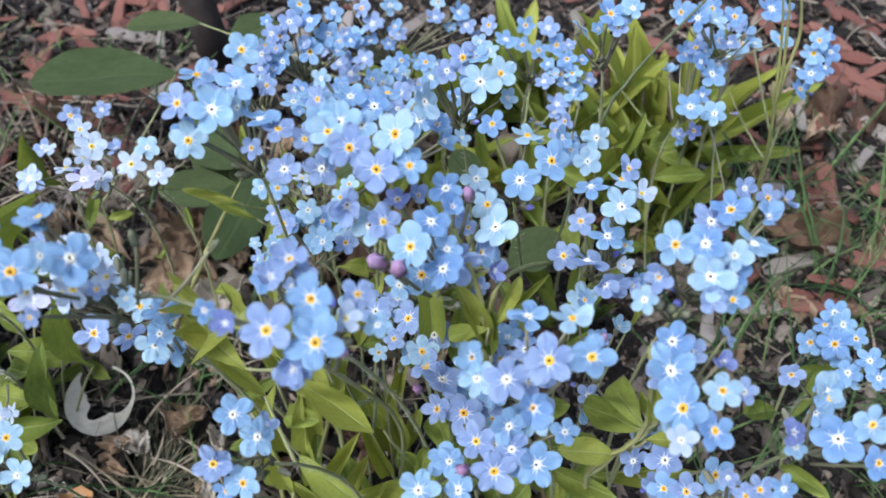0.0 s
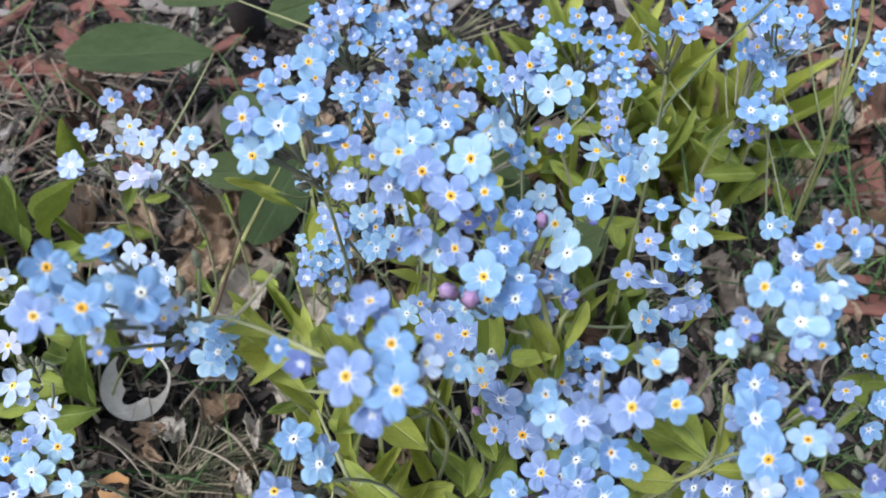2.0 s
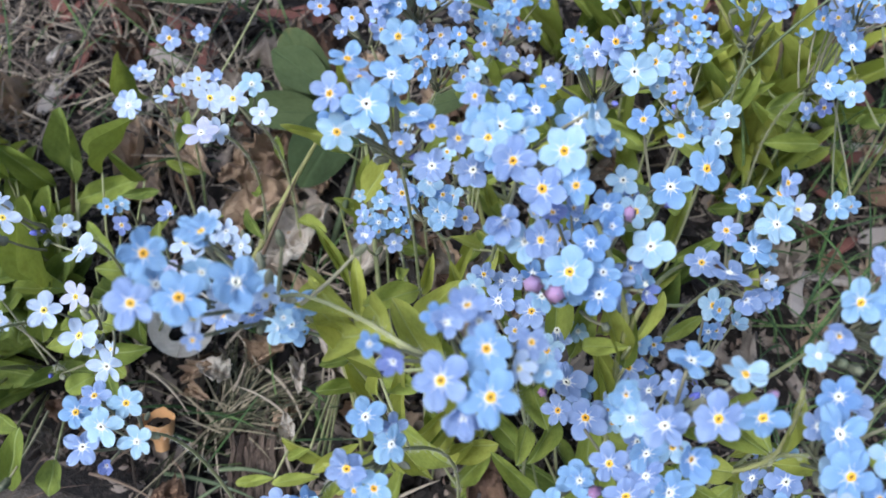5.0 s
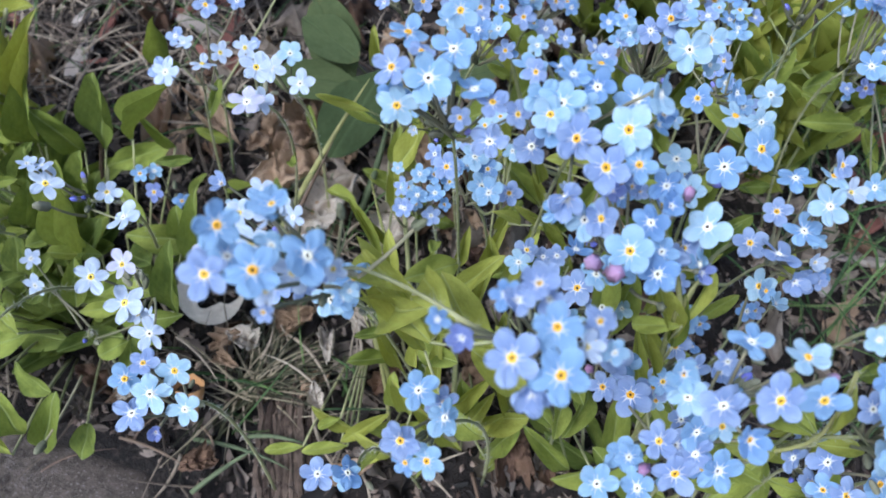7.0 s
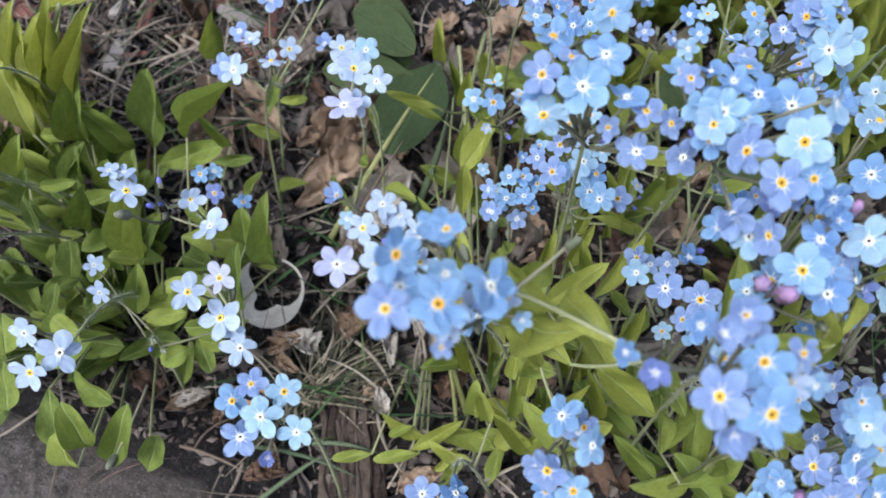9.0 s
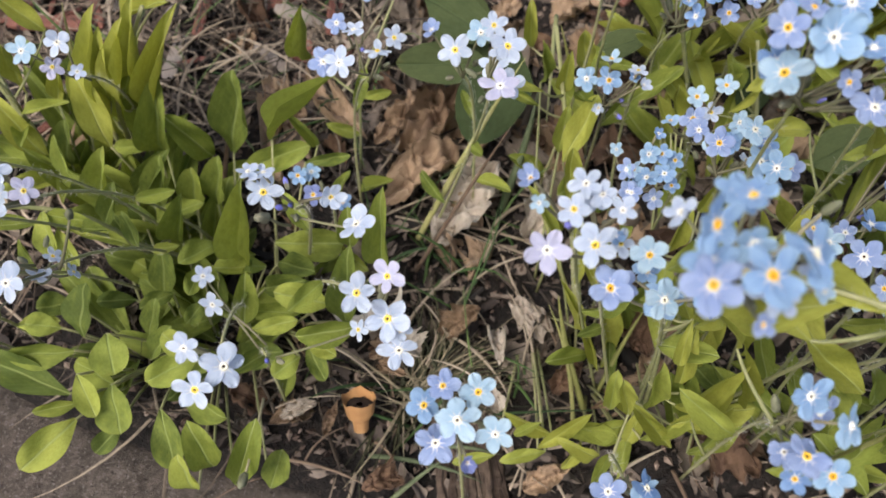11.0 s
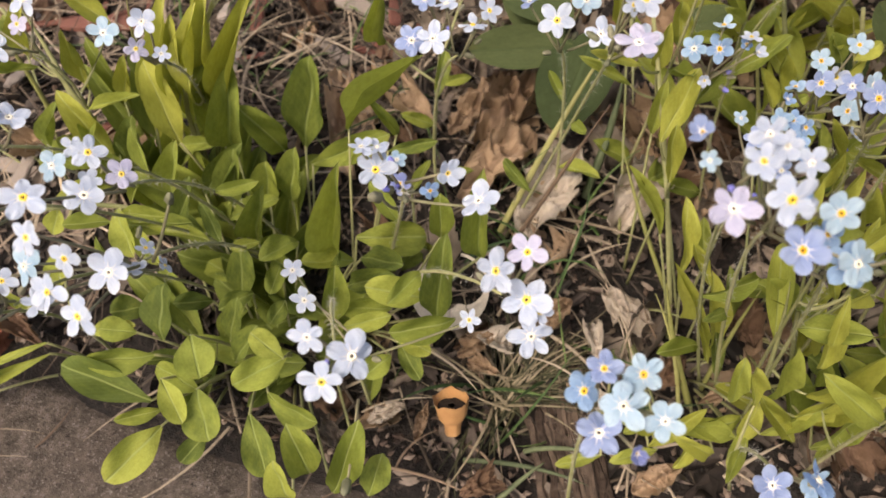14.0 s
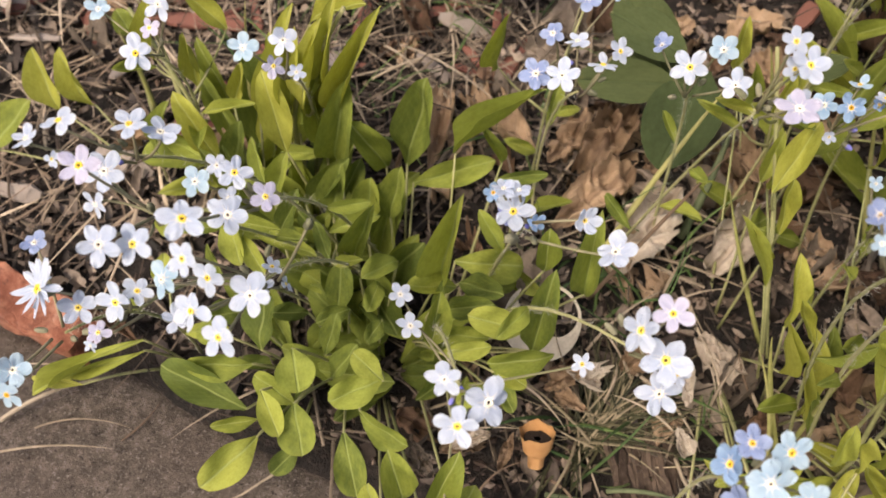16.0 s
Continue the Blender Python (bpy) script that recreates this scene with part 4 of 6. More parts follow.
def leafy(name, label, category, foot, leaves, high=40):
    """A plant seen by its leaves: base, tip, width and kind of each, in millimetres."""
    plant = None
    if any(l[2] <= high for l in leaves):
        plant = new(name)
        plant.location = (foot[0] / 1000, foot[1] / 1000, soil_height(foot[0] / 1000, foot[1] / 1000))
        tagged(plant, label, category)
    root = Vector((0, 0, -0.002))
    for bx, by, bz, tx, ty, tz, w, kind in leaves:
        if bz > high:
            at = Vector((bx, by, bz)) / 1000
            owner, joint = min(((o, p) for o, ps in STEMS for p in ps[1:-1]), key=lambda c: (c[1] - at - Vector((0, 0, -0.008))).length)
            leaf(owner, (bx, by, bz), (tx, ty, tz), w, kind)
            lo = Vector(owner.location)
            stem(owner, bend(joint - lo, joint.lerp(at, 0.6) - lo - Vector((0, 0, 0.003)), at - lo, 5), 0.00048, 0.0003, "leaf_stalk")
            continue
        leaf(plant, (bx, by, bz), (tx, ty, tz), w, kind)
        b = Vector((bx, by, bz)) / 1000 - Vector(plant.location)
        start = b.lerp(root, 0.75)
        start.z = -0.002
        stem(plant, bend(start, start.lerp(b, 0.5) + Vector((0, 0, 0.004)), b, 5), 0.0005, 0.00035, "leaf_stalk")
    return plant


leafy("forget_me_not", "leafy green forget-me-not rosette beside the paving slab", "plant", (-184, 139), [(-202, 133, 26, -212, 133, 28, 7.1, "r"), (-202, 142, 24, -209, 137, 30, 7.8, "r"), (-191, 110, 34, -215, 118, 38, 9.2, "r"), (-187, 107, 36, -198, 103, 38, 4.0, "f"), (-191, 121, 38, -208, 118, 40, 7.6, "r"), (-185, 101, 40, -196, 87, 40, 9.0, "y"), (-190, 126, 36, -189, 138, 46, 9.8, "r"), (-185, 111, 46, -179, 101, 42, 6.2, "y"), (-200, 180, 24, -191, 179, 54, 8.0, "g"), (-176, 102, 32, -182, 95, 30, 5.8, "r"), (-178, 112, 36, -190, 118, 38, 6.8, "r")], 200)
leafy("forget_me_not", "leafy green forget-me-not rosette beside the paving slab", "plant", (-175, 146), [(-177, 110, 42, -173, 98, 38, 9.5, "r"), (-179, 122, 48, -176, 112, 44, 10.1, "r"), (-182, 143, 26, -191, 139, 32, 5.3, "r"), (-190, 180, 26, -175, 184, 46, 6.6, "r"), (-174, 129, 30, -171, 137, 40, 5.7, "r"), (-170, 120, 36, -163, 126, 46, 5.7, "r"), (-164, 105, 38, -159, 91, 32, 8.0, "r"), (-174, 145, 24, -173, 154, 38, 7.9, "r"), (-181, 177, 24, -177, 182, 46, 9.4, "r"), (-162, 114, 30, -148, 106, 30, 6.7, "r"), (-170, 144, 29, -178, 137, 32, 5.2, "r")], 200)
leafy("forget_me_not", "leafy green forget-me-not rosette beside the paving slab", "plant", (-166, 147), [(-152, 86, 32, -155, 91, 46, 7.1, "y"), (-184, 199, 24, -176, 198, 65, 10.2, "g"), (-172, 164, 26, -163, 160, 60, 7.4, "g"), (-155, 116, 48, -163, 121, 52, 6.3, "y"), (-147, 90, 40, -150, 95, 60, 8.2, "y"), (-156, 120, 40, -169, 112, 40, 8.4, "r"), (-160, 140, 32, -163, 132, 34, 5.1, "r"), (-163, 153, 30, -164, 141, 34, 5.5, "r"), (-171, 180, 22, -169, 182, 40, 9.1, "r"), (-142, 87, 34, -134, 97, 58, 7.4, "f"), (-158, 158, 34, -166, 147, 42, 6.7, "r")], 200)
leafy("forget_me_not", "leafy green forget-me-not rosette beside the paving slab", "plant", (-159, 158), [(-164, 180, 22, -160, 184, 44, 8.6, "r"), (-167, 195, 28, -176, 191, 54, 8.7, "y"), (-134, 88, 28, -130, 95, 40, 7.2, "r"), (-145, 130, 40, -143, 138, 56, 7.1, "f"), (-142, 127, 43, -129, 129, 46, 5.0, "f"), (-161, 198, 26, -154, 200, 65, 12.4, "g"), (-158, 191, 26, -133, 192, 40, 8.4, "r"), (-144, 148, 45, -138, 144, 92, 7.5, "f"), (-143, 146, 30, -129, 143, 42, 6.6, "r"), (-140, 145, 46, -152, 139, 55, 6.2, "y"), (-140, 155, 30, -127, 147, 40, 7.3, "r")], 200)
leafy("forget_me_not", "leafy green forget-me-not rosette beside the paving slab", "plant", (-147, 155), [(-142, 162, 30, -122, 166, 24, 10.3, "y"), (-130, 124, 32, -137, 118, 32, 6.4, "r"), (-128, 127, 34, -122, 117, 32, 5.4, "r"), (-128, 128, 36, -119, 123, 36, 5.4, "f"), (-130, 135, 38, -143, 132, 44, 6.0, "r"), (-145, 192, 42, -121, 186, 80, 5.4, "g"), (-121, 135, 44, -136, 135, 50, 7.9, "y"), (-132, 178, 50, -118, 177, 56, 3.8, "g"), (-118, 136, 30, -115, 144, 62, 8.3, "g"), (-113, 131, 40, -130, 126, 42, 7.4, "f"), (-131, 192, 40, -138, 189, 60, 3.3, "g")], 200)
leafy("forget_me_not", "leafy green forget-me-not rosette beside the paving slab", "plant", (-137, 155), [(-117, 153, 45, -117, 157, 60, 6.6, "y"), (-106, 147, 45, -106, 152, 78, 6.6, "g")], 200)
tall_stem((-226, 202), ((-221, 196, 24), (-228, 201, 52), (-238, 207, 76)))
tall_stem((-204, 206), ((-199, 200, 40), (-197, 197, 62)))
tall_stem((-200, 208), ((-196, 203, 40), (-186, 204, 64), (-176, 205, 84)))
tall_stem((-178, 166), ((-190, 160, 40), (-206, 157, 54), (-220, 150, 62)))
tall_stem((-46, 153), ((-52, 178, 34), (-56, 198, 56), (-60, 212, 74)))
tall_stem((-6, 212), ((-12, 212, 34), (-20, 215, 62), (-24, 218, 76)))
tall_stem((13, 197), ((10, 206, 28), (6, 213, 48), (2, 218, 64)))
tall_stem((14, 104), ((14, 96, 60), (13, 92, 98), (10, 92, 120), (8, 92, 133), (6.5, 92.5, 152), (3, 99, 158), (0, 105, 161)), 0.72, ((7.5, 92, 144), (10, 97, 150), (16, 108, 141), (23, 118, 130)), STALK_YELLOW)
tall_stem((34, 100), ((33, 88, 70), (29, 80.5, 112), (34, 80, 120), (37, 80, 128), (36, 81, 142), (34, 82, 152)), 0.6, None, STALK_YELLOW)
leafy("forget_me_not", "tall yellow-green leaves behind the rosette", "plant", (-198, 204), [(-199, 205, 24, -190, 206, 84, 9, "s"), (-188, 206, 36, -178, 206, 88, 7, "s"), (-183, 205, 38, -166, 205, 86, 6, "s"), (-196, 204, 30, -199, 206, 72, 7, "s"), (-190, 205, 32, -182, 208, 70, 6, "f")])
leafy("forget_me_not", "pale green leaves on the stalks among the flowers", "plant", (14, 104), [(10, 89, 120, 3.5, 97.5, 133, 3.6, "s"), (8, 92, 136, 2, 95, 153, 3.8, "s"), (9, 91, 136, 8, 95, 149, 3.4, "f"), (8, 90, 146, 1, 93, 139, 3.2, "y"), (9, 92, 143, 14, 101, 147, 2.6, "s"), (9, 88, 116, 16, 84, 113, 3.4, "f"), (-2, 104, 116, -3, 111, 137, 5.4, "f"), (3, 106, 108, 4, 110, 128, 5.0, "y"), (33, 80, 118, 21.5, 79, 122, 5.2, "s"), (37, 81, 126, 29, 94, 113, 6.0, "f"), (37, 81, 127, 34, 95, 119, 5.6, "y"), (38, 80, 129, 37, 85, 144, 3.0, "s"), (38, 80, 124, 47, 80, 124, 3.4, "s"), (36, 80, 122, 40, 92, 108, 5.2, "f")])
leafy("forget_me_not", "tall leafy forget-me-not with yellow-green leaves", "plant", (-246, 199), [(-304, 200, 12, -291, 213, 24, 13.3, "g"), (-285, 216, 16, -287, 222, 40, 10.9, "s"), (-273, 219, 16, -278, 223, 40, 7.9, "s"), (-267, 248, 20, -271, 251, 30, 8.3, "g"), (-245, 200, 18, -235, 203, 42, 6.3, "g"), (-219, 146, 48, -216, 137, 46, 6.2, "f"), (-219, 149, 52, -216, 153, 58, 5.8, "f"), (-235, 205, 58, -230, 207, 82, 5.7, "s"), (-234, 202, 58, -242, 193, 66, 3.6, "f"), (-230, 201, 12, -252, 201, 14, 10.3, "g"), (-227, 209, 40, -226, 209, 66, 5.2, "s"), (-219, 191, 30, -228, 195, 56, 8.1, "s")])
leafy("forget_me_not", "tall leafy forget-me-not with yellow-green leaves", "plant", (-207, 178), [(-219, 191, 52, -201, 190, 60, 3.5, "f"), (-216, 188, 20, -217, 192, 36, 5.6, "g"), (-203, 151, 55, -214, 148, 58, 4.8, "f"), (-216, 195, 20, -212, 199, 40, 9.1, "g"), (-202, 155, 55, -195, 141, 54, 6.6, "f"), (-201, 154, 55, -186, 151, 57, 4.7, "f"), (-215, 204, 40, -208, 203, 62, 4.7, "s"), (-197, 150, 54, -189, 140, 52, 4.7, "f"), (-218, 221, 56, -229, 222, 70, 6.7, "s"), (-194, 151, 53, -176, 146, 54, 4.3, "f"), (-208, 208, 40, -195, 206, 64, 7.9, "g"), (-194, 164, 32, -186, 168, 52, 5.7, "g")])
leafy("forget_me_not", "tall leafy forget-me-not with yellow-green leaves", "plant", (-187, 194), [(-191, 162, 16, -178, 154, 20, 7.7, "r"), (-202, 200, 24, -188, 196, 30, 4.9, "g"), (-206, 214, 22, -190, 207, 32, 4.6, "g"), (-190, 167, 22, -193, 169, 32, 6.0, "g"), (-196, 190, 38, -201, 199, 64, 9.1, "s"), (-195, 200, 48, -190, 203, 78, 4.8, "s"), (-190, 197, 48, -182, 203, 82, 6.0, "s"), (-175, 152, 40, -166, 152, 44, 3.5, "f"), (-187, 200, 28, -190, 204, 54, 5.8, "g"), (-189, 207, 44, -177, 204, 64, 4.2, "s"), (-189, 214, 68, -171, 211, 80, 6.1, "s"), (-135, 221, 48, -132, 208, 84, 3.3, "f")])
leafy("forget_me_not", "slender forget-me-not shoot with yellow-green leaves", "plant", (-45, 140), [(-57, 158, 39, -68, 167, 59, 3.4, "f"), (-52, 147, 37, -54, 157, 59, 4.6, "s"), (-38, 108, 16, -51, 110, 22, 5.8, "y"), (-36, 108, 14, -33, 114, 26, 5.2, "s"), (-54, 171, 45, -55, 177, 63, 5.1, "s"), (-56, 182, 49, -47, 195, 65, 7.5, "s"), (-44, 144, 35, -51, 149, 49, 3.5, "s"), (-41, 134, 8, -44, 147, 38, 5.7, "s"), (-28, 107, 35, -8, 109, 45, 7.1, "s")])
leafy("forget_me_not", "slender forget-me-not shoot with yellow-green leaves", "plant", (-27, 149), [(-56, 204, 55, -56, 202, 75, 4.9, "s"), (-30, 118, 12, -42, 122, 18, 6.3, "s"), (-33, 146, 8, -37, 152, 32, 4.1, "g"), (-21, 115, 10, -28, 120, 40, 7.8, "y"), (-49, 212, 55, -52, 210, 75, 5.7, "s"), (-15, 135, 8, -24, 144, 38, 4.4, "s"), (-15, 137, 8, -17, 143, 42, 5.1, "s"), (-14, 136, 8, -18, 141, 36, 4.5, "s"), (-14, 136, 8, -7, 142, 28, 4.9, "s")])
leafy("forget_me_not", "slender forget-me-not shoot with yellow-green leaves", "plant", (-15, 192), [(-40, 224, 45, -50, 225, 49, 7.3, "g"), (-4, 124, 10, -15, 131, 18, 7.3, "r"), (-23, 194, 49, -30, 197, 63, 4.4, "s"), (-21, 196, 49, -25, 196, 69, 4.8, "s"), (-19, 195, 49, -13, 197, 51, 3.5, "f"), (-20, 201, 55, -30, 203, 69, 5.5, "s"), (-4, 176, 41, -13, 181, 61, 3.1, "s"), (-2, 203, 59, 5, 206, 63, 4.6, "s"), (2, 215, 45, -4, 217, 55, 6.7, "g")])
leafy("forget_me_not", "pale green leaves on a side stem of the flowers", "plant", (-30, 110), [(-37, 86, 156, -48, 99, 144, 6.5, "s"), (-33, 83, 158, -45, 93, 136, 6.5, "s"), (-30, 80, 160, -36, 92, 150, 5.5, "s"), (-34, 83, 144, -46, 93, 146, 5.5, "s"), (-22, 90, 120, -34, 100, 138, 6.5, "s"), (-14, 86, 116, -27, 90, 128, 6.0, "s")])
leafy("forget_me_not", "long narrow green leaves lying over the slab", "plant", (-222, 138), [(-227, 130, 25, -262, 116, 8, 4.2, "f"), (-228, 129, 20, -256, 123, 8, 3.6, "f"), (-248, 121, 9, -265, 122, 7, 3.4, "s")])
leafy("broad_leaf_plant", "low plant with broad dark green leaves", "plant", (-55, 255), [(-103, 272, 55, -170, 288, 38, 22.0, "d"), (-100, 256, 40, -76, 238, 40, 15.9, "d"), (-97, 298, 60, -132, 309, 50, 10.6, "d"), (-88, 301, 50, -66, 299, 60, 14.2, "d"), (-79, 238, 28, -97, 265, 42, 20.7, "d"), (-76, 234, 32, -110, 238, 26, 14.5, "d"), (-68, 240, 33, -82, 205, 24, 24.0, "d"), (-42, 241, 30, -24, 242, 40, 11.1, "d"), (10, 219, 25, 11, 232, 40, 12.6, "d"), (11, 208, 60, 3, 214, 70, 11.3, "d"), (22, 190, 40, 39, 196, 50, 15.2, "d")])
leafy("forget_me_not", "bushy forget-me-not with light green leaves", "plant", (-43, 141), [(-64, 191, 70, -79, 187, 80, 3.0, "s"), (-45, 109, 40, -46, 112, 60, 4.4, "y"), (-41, 106, 45, -46, 107, 66, 4.3, "s"), (-38, 86, 150, -47, 95, 152, 2.9, "s"), (-38, 107, 100, -39, 101, 90, 3.0, "s"), (-36, 93, 118, -47, 94, 138, 3.3, "s"), (-36, 110, 40, -36, 112, 66, 4.4, "y")])
leafy("forget_me_not", "bushy forget-me-not with light green leaves", "plant", (-30, 133), [(-34, 111, 90, -34, 105, 70, 4.0, "s"), (-34, 114, 85, -42, 115, 104, 3.7, "s"), (-33, 120, 90, -21, 123, 108, 4.8, "s"), (-30, 107, 50, -20, 106, 80, 4.2, "s"), (-27, 116, 85, -35, 110, 90, 3.1, "s"), (-26, 114, 40, -28, 112, 60, 4.5, "y")])
leafy("forget_me_not", "bushy forget-me-not with light green leaves", "plant", (-18, 142), [(-25, 105, 45, -19, 107, 66, 4.3, "s"), (-25, 133, 110, -18, 134, 105, 2.8, "s"), (-22, 140, 70, -25, 136, 95, 3.5, "s"), (-21, 124, 90, -14, 130, 112, 4.2, "s"), (-19, 120, 150, -17, 121, 140, 2.3, "s"), (-16, 117, 60, -21, 119, 80, 4.2, "s"), (-14, 109, 50, -21, 110, 80, 4.2, "s"), (-13, 128, 60, -9, 123, 90, 3.7, "s"), (-2, 119, 110, -6, 114, 125, 2.5, "s")])
leafy("forget_me_not", "bushy forget-me-not with light green leaves", "plant", (30, 123), [(8, 106, 120, 7, 105, 140, 2.9, "s"), (8, 90, 125, 3, 92, 140, 2.1, "s"), (14, 121, 110, 23, 119, 125, 1.6, "s"), (15, 99, 80, 9, 110, 105, 4.2, "s"), (35, 88, 100, 23, 86, 110, 3.0, "s"), (38, 90, 100, 44, 91, 105, 2.5, "s"), (42, 90, 110, 38, 90, 125, 2.0, "s"), (52, 144, 70, 52, 146, 90, 3.4, "s"), (63, 100, 70, 35, 94, 80, 4.7, "s")])
leafy("forget_me_not", "forget-me-not with narrow yellow-green leaves at the back", "plant", (34, 262), [(-12, 266, 50, -14, 258, 80, 3.1, "f"), (15, 226, 50, 12, 222, 75, 4.5, "f"), (35, 279, 50, 29, 285, 70, 4.5, "f"), (47, 266, 50, 49, 271, 75, 3.8, "f"), (55, 227, 40, 73, 245, 60, 3.6, "f"), (65, 248, 40, 80, 244, 55, 4.3, "f")])
leafy("forget_me_not", "forget-me-not with narrow yellow-green leaves at the back", "plant", (96, 277), [(69, 269, 50, 49, 278, 80, 2.3, "f"), (76, 277, 40, 82, 270, 55, 6.0, "f"), (87, 242, 25, 72, 240, 50, 3.8, "f"), (111, 246, 20, 91, 240, 50, 2.9, "f"), (113, 275, 45, 100, 265, 45, 4.5, "f"), (122, 291, 60, 118, 292, 50, 5.2, "f")])
leafy("forget_me_not", "spreading forget-me-not with light green leaves in the litter", "plant", (-61, 162), [(-74, 103, 15, -86, 101, 12, 3.6, "f"), (-65, 226, 50, -67, 222, 75, 4.2, "s"), (-63, 202, 50, -79, 202, 62, 3.1, "f"), (-62, 108, 30, -69, 106, 24, 2.9, "f"), (-62, 104, 20, -48, 111, 30, 4.2, "s"), (-61, 220, 40, -63, 215, 65, 3.2, "f"), (-60, 103, 20, -73, 99, 22, 3.8, "f"), (-58, 108, 20, -72, 112, 26, 4.2, "s"), (-56, 192, 40, -55, 195, 60, 4.6, "f"), (-55, 170, 30, -65, 164, 58, 2.4, "s"), (-52, 137, 30, -60, 136, 62, 2.2, "s")])
leafy("forget_me_not", "spreading forget-me-not with light green leaves in the litter", "plant", (-42, 138), [(-51, 197, 30, -54, 191, 60, 4.8, "s"), (-49, 108, 15, -55, 100, 14, 4.0, "s"), (-45, 126, 25, -55, 128, 60, 2.5, "s"), (-44, 104, 15, -58, 104, 30, 4.2, "s"), (-34, 106, 25, -21, 108, 40, 3.7, "f"), (-33, 146, 60, -30, 145, 84, 3.5, "s")])
leafy("forget_me_not", "spreading forget-me-not with light green leaves in the litter", "plant", (-25, 143), [(-27, 126, 60, -23, 131, 90, 3.7, "s"), (-26, 104, 25, -41, 107, 50, 4.8, "s"), (-24, 149, 60, -20, 148, 84, 3.6, "s"), (-22, 110, 25, -15, 107, 50, 4.1, "s"), (-22, 204, 35, -26, 202, 60, 2.9, "s"), (-21, 159, 60, -19, 159, 75, 3.7, "s")])
leafy("forget_me_not", "spreading forget-me-not with light green leaves in the litter", "plant", (-0, 151), [(-20, 104, 20, -10, 108, 40, 5.6, "f"), (-11, 171, 40, -11, 167, 55, 2.6, "s"), (-3, 161, 60, -19, 159, 75, 3.3, "s"), (-3, 206, 45, 4, 208, 55, 2.9, "s"), (-2, 144, 70, -12, 145, 90, 3.1, "s"), (-0, 163, 35, -4, 161, 60, 3.5, "s"), (4, 97, 40, -11, 101, 60, 5.2, "f"), (9, 180, 70, -11, 172, 80, 5.5, "s"), (11, 96, 40, 22, 102, 60, 7.7, "f"), (29, 98, 50, 29, 102, 70, 4.9, "s")])


# ---- crowded leaves at the plants' feet ----
def crown(label, cx, cy, count, reach, low, high, kinds, seed, slim=1.0):
    r = random.Random(seed)
    plant = new("forget_me_not")
    plant.location = (cx, cy, soil_height(cx, cy))
    tagged(plant, label, "plant")
    for k in range(count):
        a, lift = 2.4 * k + r.uniform(-0.4, 0.4), r.uniform(low, high)
        l = reach * r.uniform(0.6, 1.1)
        d = Vector((math.cos(a) * math.cos(lift), math.sin(a) * math.cos(lift), math.sin(lift)))
        b = Vector((math.cos(a), math.sin(a), 0)) * 0.004 + Vector((0, 0, 0.002))
        child("leaf", r.choice(LEAVES[r.choice(kinds)]), plant, leaf_pose(b, b + d * l, l * r.uniform(0.24, 0.34) * slim, r.uniform(-0.4, 0.4)))
    return plant


crown("crowded green leaves of a forget-me-not rosette", -0.172, 0.170, 18, 0.036, 0.35, 1.2, "rgr", 51)
crown("crowded green leaves of a forget-me-not rosette", -0.190, 0.190, 16, 0.036, 0.45, 1.25, "grg", 52)
crown("low green leaves of a forget-me-not rosette", -0.160, 0.140, 9, 0.032, 0.2, 0.9, "rrg", 53)
crown("low green forget-me-not leaves beside the slab", -0.188, 0.138, 9, 0.030, 0.2, 0.8, "rrg", 54)
crown("narrow green leaves of a tall forget-me-not", -0.216, 0.210, 14, 0.050, 0.6, 1.35, "sgf", 55, 0.6)
crown("light green leaves at the foot of the flowers", 0.022, 0.112, 6, 0.026, 0.5, 1.2, "gfg", 56, 0.8)
crown("light green leaves at the foot of the flowers", 0.045, 0.190, 6, 0.044, 0.7, 1.35, "fgg", 57, 0.5)
crown("yellow-green leaves at the back of the bed", 0.075, 0.235, 10, 0.046, 0.7, 1.4, "sfg", 61, 0.42)
crown("yellow-green leaves at the back of the bed", 0.035, 0.250, 11, 0.048, 0.7, 1.4, "sfg", 62, 0.42)
crown("yellow-green leaves at the back of the bed", -0.005, 0.262, 10, 0.042, 0.6, 1.4, "sff", 63, 0.5)
crown("long narrow yellow-green leaves behind the flowers", 0.080, 0.262, 16, 0.066, 0.6, 1.3, "sfs", 64, 0.42)
crown("long narrow yellow-green leaves behind the flowers", 0.100, 0.285, 14, 0.064, 0.5, 1.3, "sfs", 65, 0.42)
crown("long narrow yellow-green leaves behind the flowers", 0.048, 0.290, 16, 0.066, 0.6, 1.3, "sff", 66, 0.42)
crown("long narrow green leaves behind the flowers", 0.014, 0.305, 14, 0.060, 0.6, 1.3, "fgs", 67, 0.42)
crown("light green leaves at the back of the bed", 0.000, 0.205, 5, 0.040, 0.5, 1.3, "gfg", 59, 0.7)


# ---- the shrub behind the bed ----
def shrub():
    plant = new("shrub")
    plant.location = (-0.110, 0.352, -0.004)
    tagged(plant, "woody shrub stem with dark bark behind the flowers", "shrub")
    pts = [Vector((0.003 * math.sin(k * 0.9) - 0.006 * k, 0.003 * math.sin(k * 1.3), 0.03 * k)) for k in range(9)]
    v, f = tube_data(pts, [0.0084 - 0.0003 * k for k in range(9)], 14)
    v = [p + Vector((p.x, p.y, 0)).normalized() * 0.0012 * noise.noise(p * 160) for p in v]
    child("trunk", mesh_of("trunk", v, f, BARK), plant)
    return plant


shrub()


